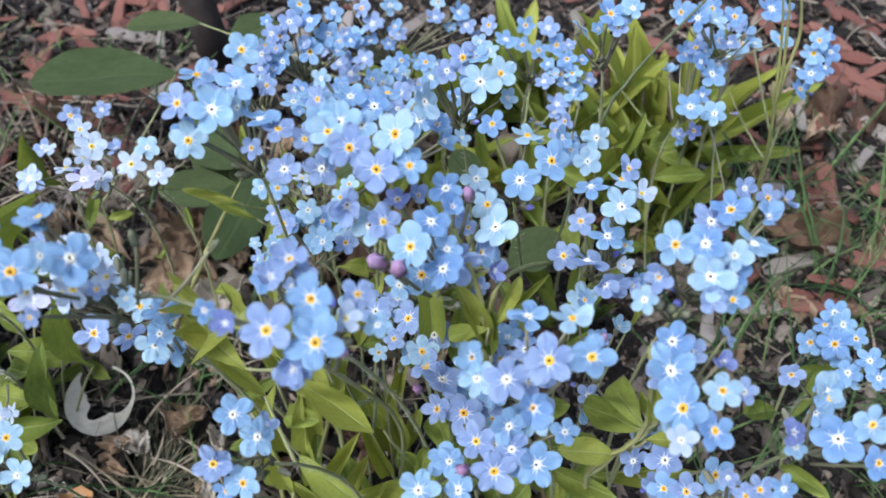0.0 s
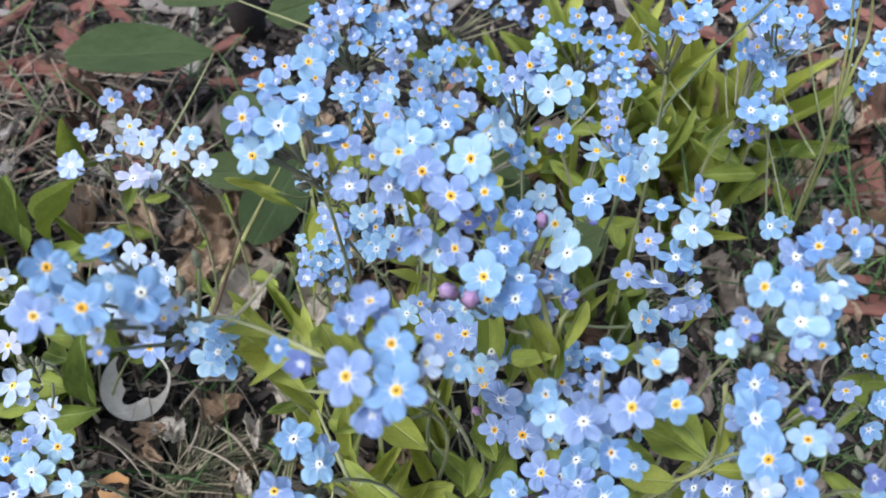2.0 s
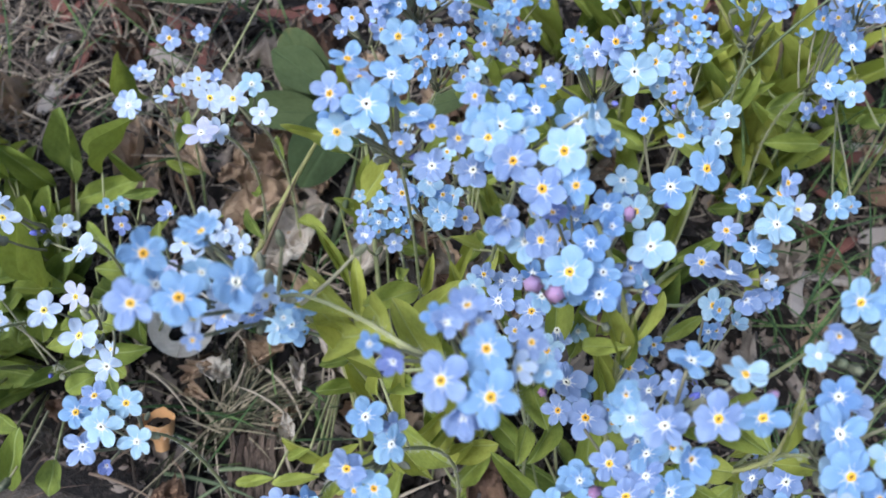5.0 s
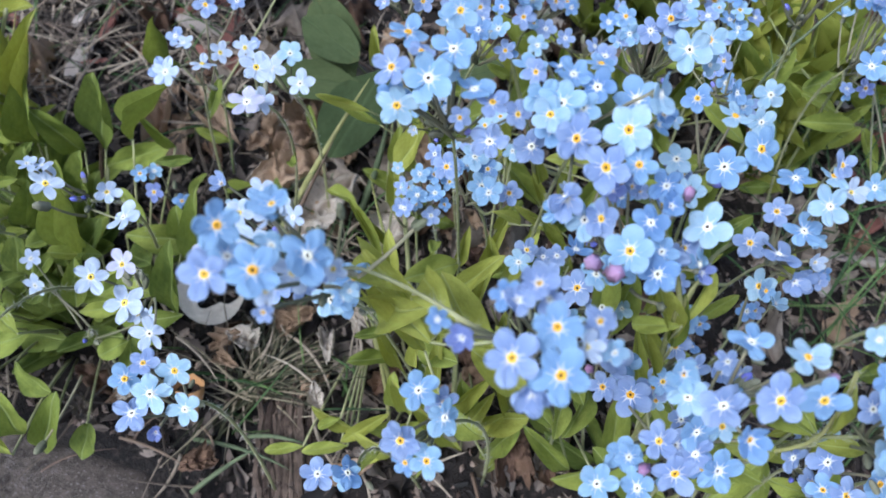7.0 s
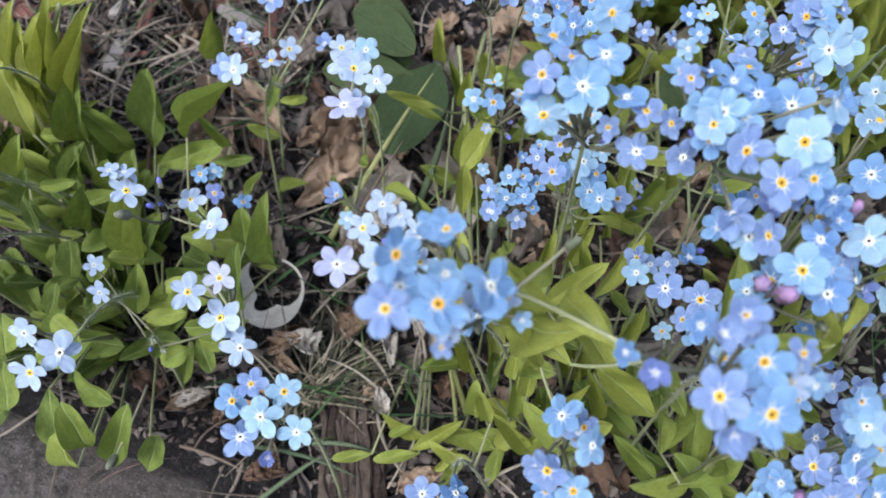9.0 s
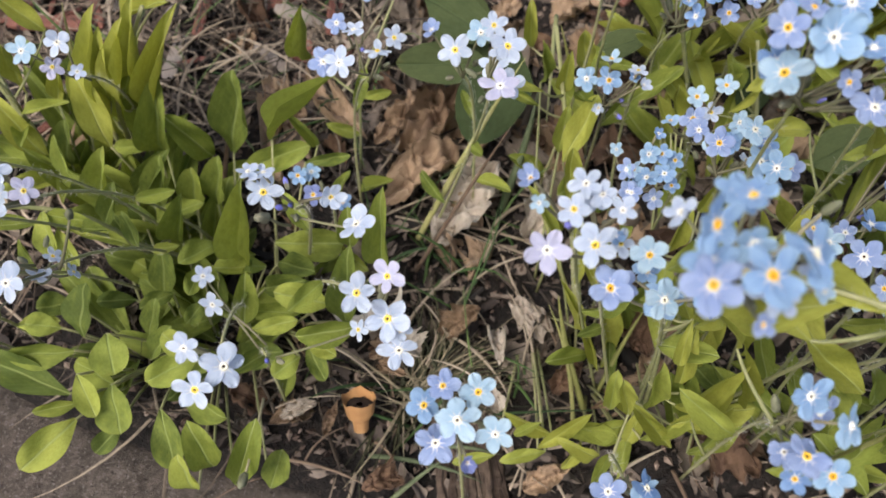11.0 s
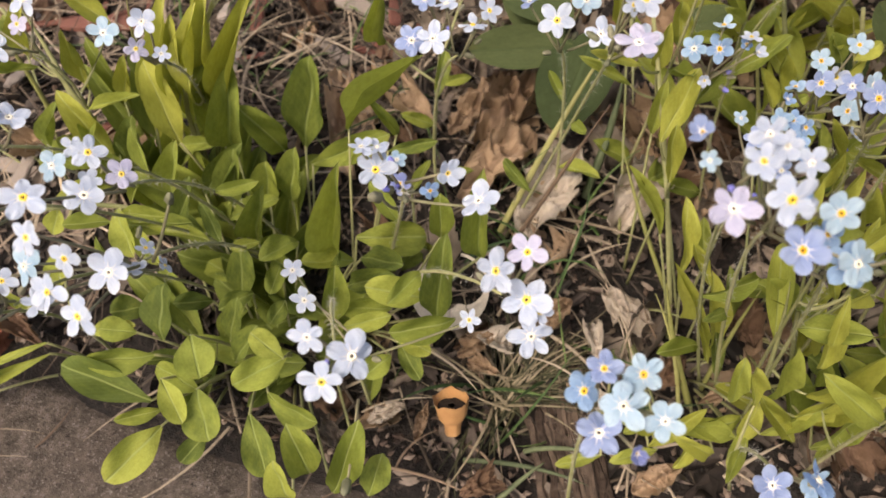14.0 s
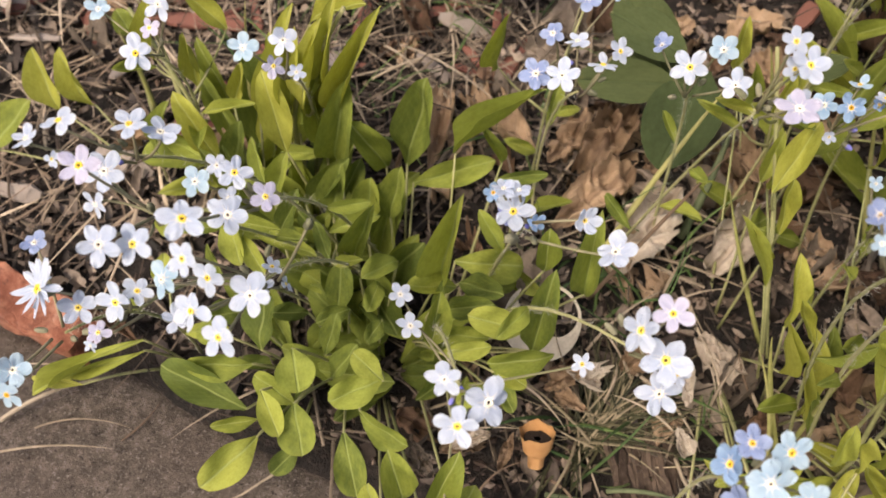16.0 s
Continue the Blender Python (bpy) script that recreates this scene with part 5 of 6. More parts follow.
# ---- litter ----
def dry_leaf_mesh(mat, seed, curl, tatter, wide=0.30, fine=1):
    """A crumpled leaf of length 1: folded along its rib, creased and torn at the rim."""
    o = seed * 7.3
    def f(u, v):
        k = math.sin(math.pi * v ** 0.9) ** 0.75 if 0 < v < 1 else 0.0
        half = wide * max(k, 0.03) * (1 + tatter * (noise.noise((v * 9, o, u > 0)) + 0.6 * noise.noise((v * 23, o, u > 0))))
        x, y = u * half, v - 0.5
        crease = abs(noise.noise((x * 4.5, y * 4.5, o))) * 0.42 + abs(noise.noise((x * 11, y * 11, o + 3))) * 0.20 + (abs(noise.noise((x * 24, y * 24, o + 6))) * 0.09 if fine > 1 else 0)
        roll = curl * (x * x * 2.6 - 0.4 * (v - 0.5) ** 2) + 0.35 * abs(x)
        return x * (1 - 0.25 * abs(curl) * abs(u) ** 3), y + 0.09 * noise.noise((x * 5, y * 5, o + 9)), roll - crease + 0.12
    return sheet("dry_leaf", 14 * fine, 20 * fine, f, mat)


DRY = [dry_leaf_mesh(m, i + 5 * j, c, 0.4) for j, m in enumerate((DRY_BROWN, DRY_GREY, DRY_LIGHT)) for i, c in enumerate((0.6, 1.3, -0.8, 2.0))]
DRY_LABELS = ("crumpled brown dry leaf on the soil", "curled grey-brown dry leaf on the soil", "crumpled light tan dry leaf on the soil")


def crumpled(base, tip, width, mat, seed, curl, label):
    """One larger leaf from base to tip; millimetres."""
    base, tip = (Vector(p) / 1000 + Vector((0, 0, 0.004 + max(0.0, soil_height(p[0] / 1000, p[1] / 1000)))) for p in (base, tip))
    length = (tip - base).length
    ob = new("dry_leaf", dry_leaf_mesh(mat, seed, curl, 0.35, 0.5 * width / 1000 / length, 2))
    ob.matrix_basis = leaf_pose(base.lerp(tip, 0.5), tip.lerp(tip + tip - base, 0.5), length, 0.0, (0.0, -0.25, 1.0))
    return tagged(ob, label, "dry leaf", "fallen leaves")


def dry_leaf(me, x, y, z, size, rx, ry, rz, label):
    ob = new("dry_leaf", me)
    ob.matrix_basis = pose(x, y, z, rx, ry, rz) @ Matrix.Scale(size, 4)
    return tagged(ob, label, "dry leaf", "fallen leaves")


def chip_mesh(mat, seed):
    o, n = seed * 3.1, 8
    verts, faces = [], []
    for j in range(7):
        v = j / 6
        for i in range(n):
            a = 2 * math.pi * i / n
            w = 0.115 * (1 + 0.6 * noise.noise((v * 3, o, 0))) * (0.55 if j in (0, 6) else 1)
            verts.append((math.copysign(abs(math.cos(a)) ** 0.5, math.cos(a)) * w, v - 0.5 + 0.07 * noise.noise((i, o, j > 3)) * (j in (0, 6)), math.copysign(abs(math.sin(a)) ** 0.5, math.sin(a)) * w * 0.42 * (1 + 0.7 * noise.noise((math.cos(a), v * 4, o)))))
    for j in range(6):
        faces += [(j * n + i, j * n + (i + 1) % n, (j + 1) * n + (i + 1) % n, (j + 1) * n + i) for i in range(n)]
    faces += [tuple(range(n))[::-1], tuple(range(6 * n, 7 * n))]
    return mesh_of("bark_chip", verts, faces, mat, False)


CHIPS_RED, CHIPS_GREY = [chip_mesh(CHIP_RED, k) for k in range(5)], [chip_mesh(CHIP_GREY, k + 9) for k in range(4)]


def on_soil(x, y):
    return y > slab_line(x) + 0.003 or x > -0.104


def scatter_chips(count, x0, x1, y0, y1, red, seed):
    r = random.Random(seed)
    for _ in range(count):
        x, y = r.uniform(x0, x1), r.uniform(y0, y1)
        if not on_soil(x, y):
            continue
        is_red = r.random() < red
        ob = new("bark_chip", r.choice(CHIPS_RED if is_red else CHIPS_GREY))
        s = r.uniform(0.011, 0.034)
        ob.matrix_basis = pose(x, y, soil_height(x, y) + r.uniform(0.0025, 0.0048), r.uniform(-14, 14), r.uniform(-25, 25), r.uniform(0, 360)) @ Matrix.Scale(s, 4)
        tagged(ob, "red-brown bark chip lying on the soil" if is_red else "weathered grey bark chip lying on the soil", "bark chip", "bark mulch")


scatter_chips(105, 0.06, 0.30, 0.19, 0.46, 0.75, 3)
scatter_chips(62, -0.30, -0.10, 0.26, 0.46, 0.7, 4)
scatter_chips(70, 0.10, 0.30, 0.25, 0.44, 1.0, 8)
scatter_chips(60, -0.26, -0.14, 0.255, 0.40, 0.9, 9)
scatter_chips(26, -0.10, 0.08, 0.28, 0.46, 0.5, 5)
scatter_chips(20, -0.36, -0.20, 0.17, 0.30, 0.45, 6)


def scatter_dry(count, x0, x1, y0, y1, seed):
    r = random.Random(seed)
    for _ in range(count):
        x, y = r.uniform(x0, x1), r.uniform(y0, y1)
        if not on_soil(x, y) or (y < 0.18 and r.random() < 0.6):
            continue
        k = r.randrange(12)
        dry_leaf(DRY[k], x, y, soil_height(x, y) + 0.004, r.uniform(0.013, 0.030), r.uniform(-35, 35), r.uniform(-40, 40), r.uniform(0, 360), DRY_LABELS[k // 4])


scatter_dry(150, -0.15, 0.05, 0.10, 0.30, 11)
scatter_dry(60, 0.04, 0.24, 0.13, 0.34, 12)
scatter_dry(22, -0.34, -0.15, 0.14, 0.34, 13)


def strands(name, count, area, length, width, lift, flat, mat, seed, label, category):
    """Many thin bent strands, joined."""
    r = random.Random(seed)
    verts, faces = [], []
    x0, x1, y0, y1 = area
    made = 0
    while made < count:
        x, y = r.uniform(x0, x1), r.uniform(y0, y1)
        if not on_soil(x, y):
            continue
        made += 1
        n, w = 5, width * r.uniform(0.5, 1.4)
        a, turn, l = r.uniform(0, 6.283), r.gauss(0, 0.28), length * r.uniform(0.4, 1.5)
        rise, p = r.uniform(*lift), Vector((x, y, soil_height(x, y) + r.uniform(0, 0.006) * flat))
        b = len(verts)
        for k in range(n + 1):
            t = k / n
            d = Vector((math.cos(a + turn * t), math.sin(a + turn * t), 0))
            side = Vector((-d.y, d.x, 0))
            h = rise * l * (t - (0.55 if flat else 0.35) * t * t)
            q = p + d * l * t * (1 if flat else 0.75) + Vector((0, 0, h))
            ww = w * (1 - 0.85 * t ** 2)
            verts += [q - side * ww, q + Vector((0, 0, ww * 0.9)), q + side * ww]
        for k in range(n):
            i = b + 3 * k
            faces += [(i, i + 1, i + 4, i + 3), (i + 1, i + 2, i + 5, i + 4)]
    return tagged(new(name, mesh_of(name, verts, faces, mat)), label, category, kind="stuff")


strands("straw", 1350, (-0.36, 0.26, 0.09, 0.46), 0.030, 0.00042, (0.0, 0.35), 1, STRAW, 21, "dead grass and thin dry stalks on the soil", "straw")
strands("straw", 330, (-0.24, -0.12, 0.22, 0.32), 0.040, 0.0005, (0.0, 0.5), 1, STRAW, 27, "mat of dry grass behind the rosette", "straw")
strands("straw", 300, (-0.34, -0.20, 0.165, 0.31), 0.034, 0.0005, (0.0, 0.4), 1, STRAW_LIGHT, 28, "pale dry grass behind the slab", "straw")
strands("grass", 420, (0.08, 0.24, 0.12, 0.27), 0.040, 0.0005, (0.6, 1.6), 0, GRASS, 23, "short green grass growing in the litter", "grass")
strands("grass", 45, (-0.13, -0.06, 0.11, 0.19), 0.030, 0.0005, (0.3, 1.4), 0, GRASS, 24, "sparse green grass beside the flowers", "grass")
strands("grass", 110, (-0.24, -0.10, 0.23, 0.36), 0.035, 0.0005, (0.3, 1.3), 0, GRASS, 25, "thin green grass behind the rosette", "grass")


def crumbs():
    r = random.Random(31)
    verts, faces = [], []
    for _ in range(15000):
        x, y = r.uniform(-0.36, 0.28), r.uniform(0.08, 0.46)
        if not on_soil(x, y):
            continue
        s, c = r.uniform(0.0006, 0.0022), Vector((x, y, soil_height(x, y) + 0.0006))
        b = len(verts)
        ax = Vector((r.gauss(0, 1), r.gauss(0, 1), r.gauss(0, 0.4))).normalized()
        side = ax.cross(Vector((0, 0, 1))).normalized()
        up = ax.cross(side)
        verts += [c - ax * s, c + side * s * 0.6, c + ax * s * 1.3, c - side * s * 0.6, c + up * s * 0.5, c - up * s * 0.5]
        faces += [(b, b + 1, b + 4), (b + 1, b + 2, b + 4), (b + 2, b + 3, b + 4), (b + 3, b, b + 4), (b + 1, b, b + 5), (b + 2, b + 1, b + 5), (b + 3, b + 2, b + 5), (b, b + 3, b + 5)]
    return tagged(new("leaf_crumbs", mesh_of("leaf_crumbs", verts, faces, CRUMBS, False)), "crumbled dry leaves and soil grains", "litter", kind="stuff")


crumbs()


def fragments():
    """Torn, curled pieces of dead leaves that cover the soil."""
    r = random.Random(37)
    verts, faces = [], []
    for _ in range(8500):
        x, y = r.uniform(-0.34, 0.24), r.uniform(0.085, 0.40)
        if not on_soil(x, y) or (x < -0.05 and y < 0.135 and r.random() < 0.55):
            continue
        s = 0.0011 + 0.0036 * r.random() ** 2.2
        m = pose(x, y, soil_height(x, y) + r.uniform(0.0003, 0.0035), r.gauss(0, 35), r.gauss(0, 35), r.uniform(0, 360))
        curl, o, b, long = r.uniform(-0.6, 1.3), r.uniform(0, 99), len(verts), r.uniform(0.8, 1.9)
        for j in range(5):
            for i in range(4):
                u, v = i / 1.5 - 1, j / 2 - 1
                k = 0.6 * math.sqrt(max(0.12, 1 - v * v * 0.8)) * (1 + 0.9 * noise.noise((v * 2.3, o, i)))
                verts.append(m @ Vector((u * k * s, v * s * long + 0.5 * s * noise.noise((u * 1.7, v, o)), s * (curl * u * u * 0.6 + 0.6 * noise.noise((u * 1.5, v * 1.5, o))))))
        faces += [(b + j * 4 + i, b + j * 4 + i + 1, b + j * 4 + i + 5, b + j * 4 + i + 4) for j in range(4) for i in range(3)]
    return tagged(new("leaf_litter", mesh_of("leaf_litter", verts, faces, LITTER)), "torn brown and grey pieces of dead leaves", "litter", kind="stuff")


fragments()


# ---- single things on the soil ----
def brick():
    bm = bmesh.new()
    bmesh.ops.create_cube(bm, size=1.0)
    bmesh.ops.subdivide_edges(bm, edges=bm.edges[:], cuts=19, use_grid_fill=True)
    for v in bm.verts:
        v.co = Vector((v.co.x * 0.080, v.co.y * 0.015, v.co.z * 0.020))
        edge = sum(abs(c) > h * 0.97 for c, h in zip(v.co, (0.04, 0.0075, 0.010)))
        v.co -= v.co.normalized() * (0.0018 * (edge - 1) if edge > 1 else 0)
        v.co += Vector((noise.noise(v.co * 90), noise.noise(v.co * 110 + Vector((3, 0, 0))), noise.noise(v.co * 100 + Vector((0, 7, 0))))) * 0.0022 + v.co.normalized() * 0.0009 * noise.noise(v.co * 330)
    me = bpy.data.meshes.new("brick")
    bm.to_mesh(me)
    bm.free()
    me.materials.append(TERRACOTTA)
    ob = new("brick", me)
    ob.matrix_basis = pose(-0.291, 0.151, 0.003, 4, 5, -19)
    return tagged(ob, "broken red clay brick lying beside the slab", "brick")


brick()

crumpled((-108, 205, 5), (-87, 240, 12), 21, DRY_LIGHT, 61, 1.4, "large crumpled light brown dry leaf")
crumpled((-112, 192, 5), (-86, 214, 11), 18, DRY_LIGHT, 90, 1.1, "large crumpled light brown dry leaf")
crumpled((-117, 214, 4), (-102, 234, 10), 14, DRY_LIGHT, 62, -1.2, "crumpled light brown dry leaf")
crumpled((-94, 176, 6), (-74, 204, 13), 20, DRY_PALE2, 63, 0.7, "flat pale grey dry leaf with a torn rim")
crumpled((-64, 178, 4), (-44, 204, 10), 20, DRY_PALE2, 64, 1.3, "pale tattered dry leaf among the straw")
crumpled((-68, 156, 4), (-56, 142, 10), 12, DRY_PALE2, 65, -1.0, "light tan folded dry leaf")
crumpled((-74, 146, 5), (-72, 133, 9), 8, DRY_PALE2, 66, 1.6, "small pale curled dry leaf")
crumpled((-66, 95, 5), (-52, 101, 9), 10, DRY_LIGHT, 67, 1.2, "light brown cupped dry leaf")
crumpled((-153, 250, 4), (-156, 212, 10), 12, DRY_LIGHT, 68, 1.3, "tan folded dry leaf behind the rosette")
crumpled((-136, 231, 5), (-122, 217, 10), 14, DRY_LIGHT, 69, 1.6, "tan curled dry leaf")
crumpled((-127, 254, 6), (-112, 261, 10), 16, DRY_GREY, 70, 0.6, "flat grey dry leaf")
crumpled((-113, 135, 4), (-101, 140, 9), 9, DRY_LIGHT, 71, 1.2, "light tan dry leaf under the flowers")
crumpled((-138, 114, 4), (-127, 119, 7), 7, DRY_PALE2, 72, 1.2, "small pale crumpled dry leaf")
crumpled((-124, 109, 4), (-121, 119, 7), 5, DRY_LIGHT, 73, 1.4, "small tan crumpled dry leaf")
crumpled((-101, 99, 4), (-111, 93, 8), 11, DRY_BROWN, 74, 1.2, "dark brown crumpled dry leaf")
crumpled((-58, 229, 4), (-44, 208, 12), 15, DRY_LIGHT, 75, 1.2, "light tan dry leaf in the litter")
crumpled((-57, 125, 4), (-47, 133, 9), 10, DRY_BROWN, 76, 1.2, "brown crumpled dry leaf")
crumpled((-7, 166, 4), (2, 176, 9), 10, DRY_LIGHT, 77, 1.2, "tan dry leaf in the litter")
crumpled((-252, 149, 4), (-238, 137, 8), 10, DRY_BROWN, 78, 1.3, "brown crumpled dry leaf by the slab")
crumpled((-263, 207, 4), (-251, 211, 8), 12, DRY_LIGHT, 79, 1.3, "tan dry leaf behind the slab")
crumpled((-96, 138, 4), (-107, 139, 9), 11, DRY_PALE2, 80, 1.2, "pale grey crumpled dry leaf")
crumpled((-91, 143, 4), (-79, 150, 10), 13, DRY_LIGHT, 81, 1.2, "light brown dry leaf under the flowers")
crumpled((-72, 117, 5), (-75, 125, 9), 6, DRY_PALE2, 82, 0.9, "pale torn dry leaf in the grass")
crumpled((-9, 99, 5), (-12, 112, 30), 15, DRY_BROWN, 83, 1.2, "dark brown withered leaf at the plants' feet")
crumpled((-15, 113, 6), (-4, 105, 25), 10, DRY_BROWN, 84, -1.3, "dark brown withered leaf")
crumpled((-142, 105, 4), (-151, 114, 8), 7, DRY_GREY, 85, 1.2, "grey shrivelled dry leaf")
crumpled((-110, 133, 4), (-101, 128, 8), 7, DRY_LIGHT, 86, 1.2, "small tan dry leaf")
crumpled((-23, 158, 30), (-30, 166, 34), 11, DRY_BROWN, 87, 1.2, "brown withered leaf among the stems")
crumpled((-27, 137, 8), (-35, 153, 10), 15, DRY_BROWN, 88, 1.0, "brown dry leaf on the soil")
dry_leaf(dry_leaf_mesh(DRY_BROWN, 46, 0.9, 0.2), 0.144, 0.228, 0.010, 0.036, 15, -20, 70, "brown dry leaf on the grass")


def tan_leaf():
    """A small tan leaf rolled into a cup: a narrow foot, a wider collar over it, a torn mouth and an added dark disc
    for the shade inside.
    """
    def f(u, v):
        a = u * 3.4
        front = 0.5 + 0.5 * math.cos(a)
        step = min(1.0, max(0.0, (v - 0.50 + 0.10 * front) / 0.05))
        r = 0.135 + 0.085 * v + step * (0.055 + 0.07 * (v - 0.5)) + 0.018 * noise.noise((u * 2.5, v * 2.5, 1)) + 0.02 * abs(u) ** 6
        top = 0.72 - 0.02 * front + 0.10 * noise.noise((u * 5, 5, 2)) + 0.04 * noise.noise((u * 14, 1, 2))
        return r * math.sin(a), -0.92 * r * math.cos(a) + 0.012 * noise.noise((u * 5, v * 4, 9)), v * top
    ob = new("dry_leaf", sheet("dry_leaf", 56, 26, f, CUP_TAN))
    ob.matrix_basis = pose(-0.1138, 0.1130, 0.003, -34, 3, 8) @ Matrix.Scale(0.0165, 4)
    tagged(ob, "small orange-tan dry leaf rolled into a cup", "dry leaf", "fallen leaves")
    # added dark disc below the mouth: the cup's inner shade, put in as colour
    n, rings = 16, 4
    verts = [(0.06 * k * math.cos(2 * math.pi * i / n), 0.06 * k * math.sin(2 * math.pi * i / n), 0.57 + 0.05 * noise.noise((k * 0.9, i * 0.7, 3))) for k in range(1, rings + 1) for i in range(n)]
    faces = [tuple(range(n))] + [(k * n + i, k * n + (i + 1) % n, (k + 1) * n + (i + 1) % n, (k + 1) * n + i) for k in range(rings - 1) for i in range(n)]
    child("soil", mesh_of("soil", verts, faces, CUP_SHADE), ob, label="dark disc standing for the shade in the cup")
    return ob


tan_leaf()


def curled_leaf():
    """A pale dry leaf curled into an open bowl: broad at its two lobes, a thin rim where it closes."""
    def f(u, v):
        a = radians(128 + 306 * v)
        q = 0.5 + 0.5 * u
        w = 0.54 * math.exp(-((v - 0.19) / 0.15) ** 2) + 0.58 * math.exp(-((v - 0.53) / 0.15) ** 2) + 0.07
        w *= min(1.0, 0.25 + 7 * v) * (1 + 0.25 * noise.noise((v * 9, 2.0, 3.0)) * q)
        r = 1 + 0.03 * noise.noise((v * 5, 1.0, 2.0)) - w * q
        return r * math.cos(a), r * math.sin(a), -0.34 * math.sin(1.35 * q) * min(1.0, 1.7 * w) + 0.035 * noise.noise((q * 3, v * 9, 1)) + 0.10 * max(0.0, v - 0.75)
    ob = new("dry_leaf", sheet("dry_leaf", 14, 64, f, DRY_PALE))
    ob.matrix_basis = pose(-0.1150, 0.1535, 0.0135, 24, 0, 0) @ Matrix.Scale(0.0118, 4)
    return tagged(ob, "pale grey dry leaf curled into a ring", "dry leaf", "fallen leaves")


curled_leaf()


def rotten_wood():
    """A weathered piece of wood that has split into long splinters."""
    wood = plain("old_wood", (0.028, 0.018, 0.013), (0.11, 0.08, 0.06), 420.0, 0.9, 0.0008)
    ob = new("rotten_wood")
    ob.matrix_basis = pose(-0.081, 0.106, -0.001, 0, 0, 10)
    tagged(ob, "weathered brown wood split into long splinters on the soil", "wood")
    r = random.Random(5)
    for k in range(13):
        x, l, w = -0.009 + 0.0015 * k, r.uniform(0.030, 0.048), r.uniform(0.0006, 0.0014)
        h = 0.0062 * math.sqrt(max(0.05, 1 - (x / 0.0115) ** 2)) + r.uniform(-0.0028, 0.0006)
        pts = [Vector((x + 0.0016 * noise.noise((j * 0.4, k, 0)), -l / 2 + l * j / 12 + r.uniform(-0.001, 0.001), h - 0.0003 * abs(j - 6) + 0.0008 * noise.noise((j * 0.8, k, 4)))) for j in range(13)]
        v, f = tube_data(pts, [w * (0.35 if j in (0, 12) else 1 + 0.5 * noise.noise((j * 0.9, k, 7))) for j in range(13)], 7)
        v = [p + Vector((0.0005 * noise.noise((p.x * 1800, p.y * 160, k)), 0, 0.0006 * noise.noise((p.x * 1800, p.y * 200, k + 5)))) for p in v]
        child("splinter", mesh_of("splinter", v, f, wood, False), ob)
    return ob


rotten_wood()


def grass_tuft():
    """Thin dry blades that fan out from one root."""
    r = random.Random(61)
    verts, faces = [], []
    for k in range(170):
        a = r.gauss(0.6, 0.5) if k % 3 else r.uniform(0, 6.28)
        l, w, rise = r.uniform(0.014, 0.036), r.uniform(0.0002, 0.0005), r.uniform(0.25, 0.95)
        p = Vector((r.gauss(0, 0.004), r.gauss(0, 0.004), 0.0))
        b, turn = len(verts), r.gauss(0, 0.3)
        for j in range(6):
            t = j / 5
            d = Vector((math.cos(a + turn * t), math.sin(a + turn * t), 0))
            side = Vector((-d.y, d.x, 0)) * w * (1 - 0.8 * t * t)
            q = p + d * l * t + Vector((0, 0, l * rise * (t - 0.55 * t * t)))
            verts += [q - side, q + Vector((0, 0, w * 0.7)), q + side]
        for j in range(5):
            i = b + 3 * j
            faces += [(i, i + 1, i + 4, i + 3), (i + 1, i + 2, i + 5, i + 4)]
    ob = new("grass_tuft", mesh_of("grass_tuft", verts, faces, TUFT))
    ob.location = (-0.097, 0.125, soil_height(-0.097, 0.125) + 0.005)
    return tagged(ob, "tuft of dry tan grass fanning out on the soil", "grass", kind="stuff")


grass_tuft()


BLADE = plain("grass_blade", (0.065, 0.085, 0.042), (0.13, 0.155, 0.08), 300.0, 0.65)
STRAW_PALE = plain("straw_pale", (0.17, 0.135, 0.095), (0.37, 0.31, 0.235), 300.0, 0.7)


def grass_stalk(points, thick, label, mat=STEM):
    ob = new("grass_stalk")
    ob.location = points[0]
    lo = Vector(points[0])
    v, f = tube_data([p - lo for p in bend(*points, 14)], [thick * (1 - 0.9 * (k / 14) ** 2.5) for k in range(15)], 6)
    child("stalk", mesh_of("stalk", v, f, mat), ob)
    tagged(ob, label, "grass")
    return ob


def tall_grass():
    """A grass culm beside the flowers; two blades and a small ear leave it half-way up."""
    ob = new("grass_stalk")
    lo = Vector((0.112, 0.218, soil_height(0.112, 0.218)))
    ob.location = lo
    tagged(ob, "tall pale green grass stalk with narrow upright blades", "grass")
    ways = (("stalk", 0.00062, ((112, 218, -3), (107, 210, 40), (102, 203, 76), (97, 200, 103), (96.5, 202, 114), (95, 205, 126), (93, 206, 136), (89, 209, 152))),
            ("blade", 0.00055, ((97, 200.5, 104), (98, 202.5, 115), (99, 205, 124), (95.5, 205.5, 137), (90, 206, 154))),
            ("blade", 0.00045, ((97, 200, 103), (95.5, 203, 114), (94.5, 205, 122), (91, 206, 136), (86, 208, 149))),
            ("ear", 0.00075, ((99.5, 201, 97), (97, 200.5, 102), (95, 200, 107), (94, 200, 111))))
    for name, thick, way in ways:
        pts = [p - lo for p in glide([Vector(p) / 1000 for p in way], 20)]
        v, f = tube_data(pts, [thick * (1 - 0.75 * (k / (len(pts) - 1)) ** 2) for k in range(len(pts))], 6)
        child(name, mesh_of(name, v, f, STALK_YELLOW), ob)
    return ob


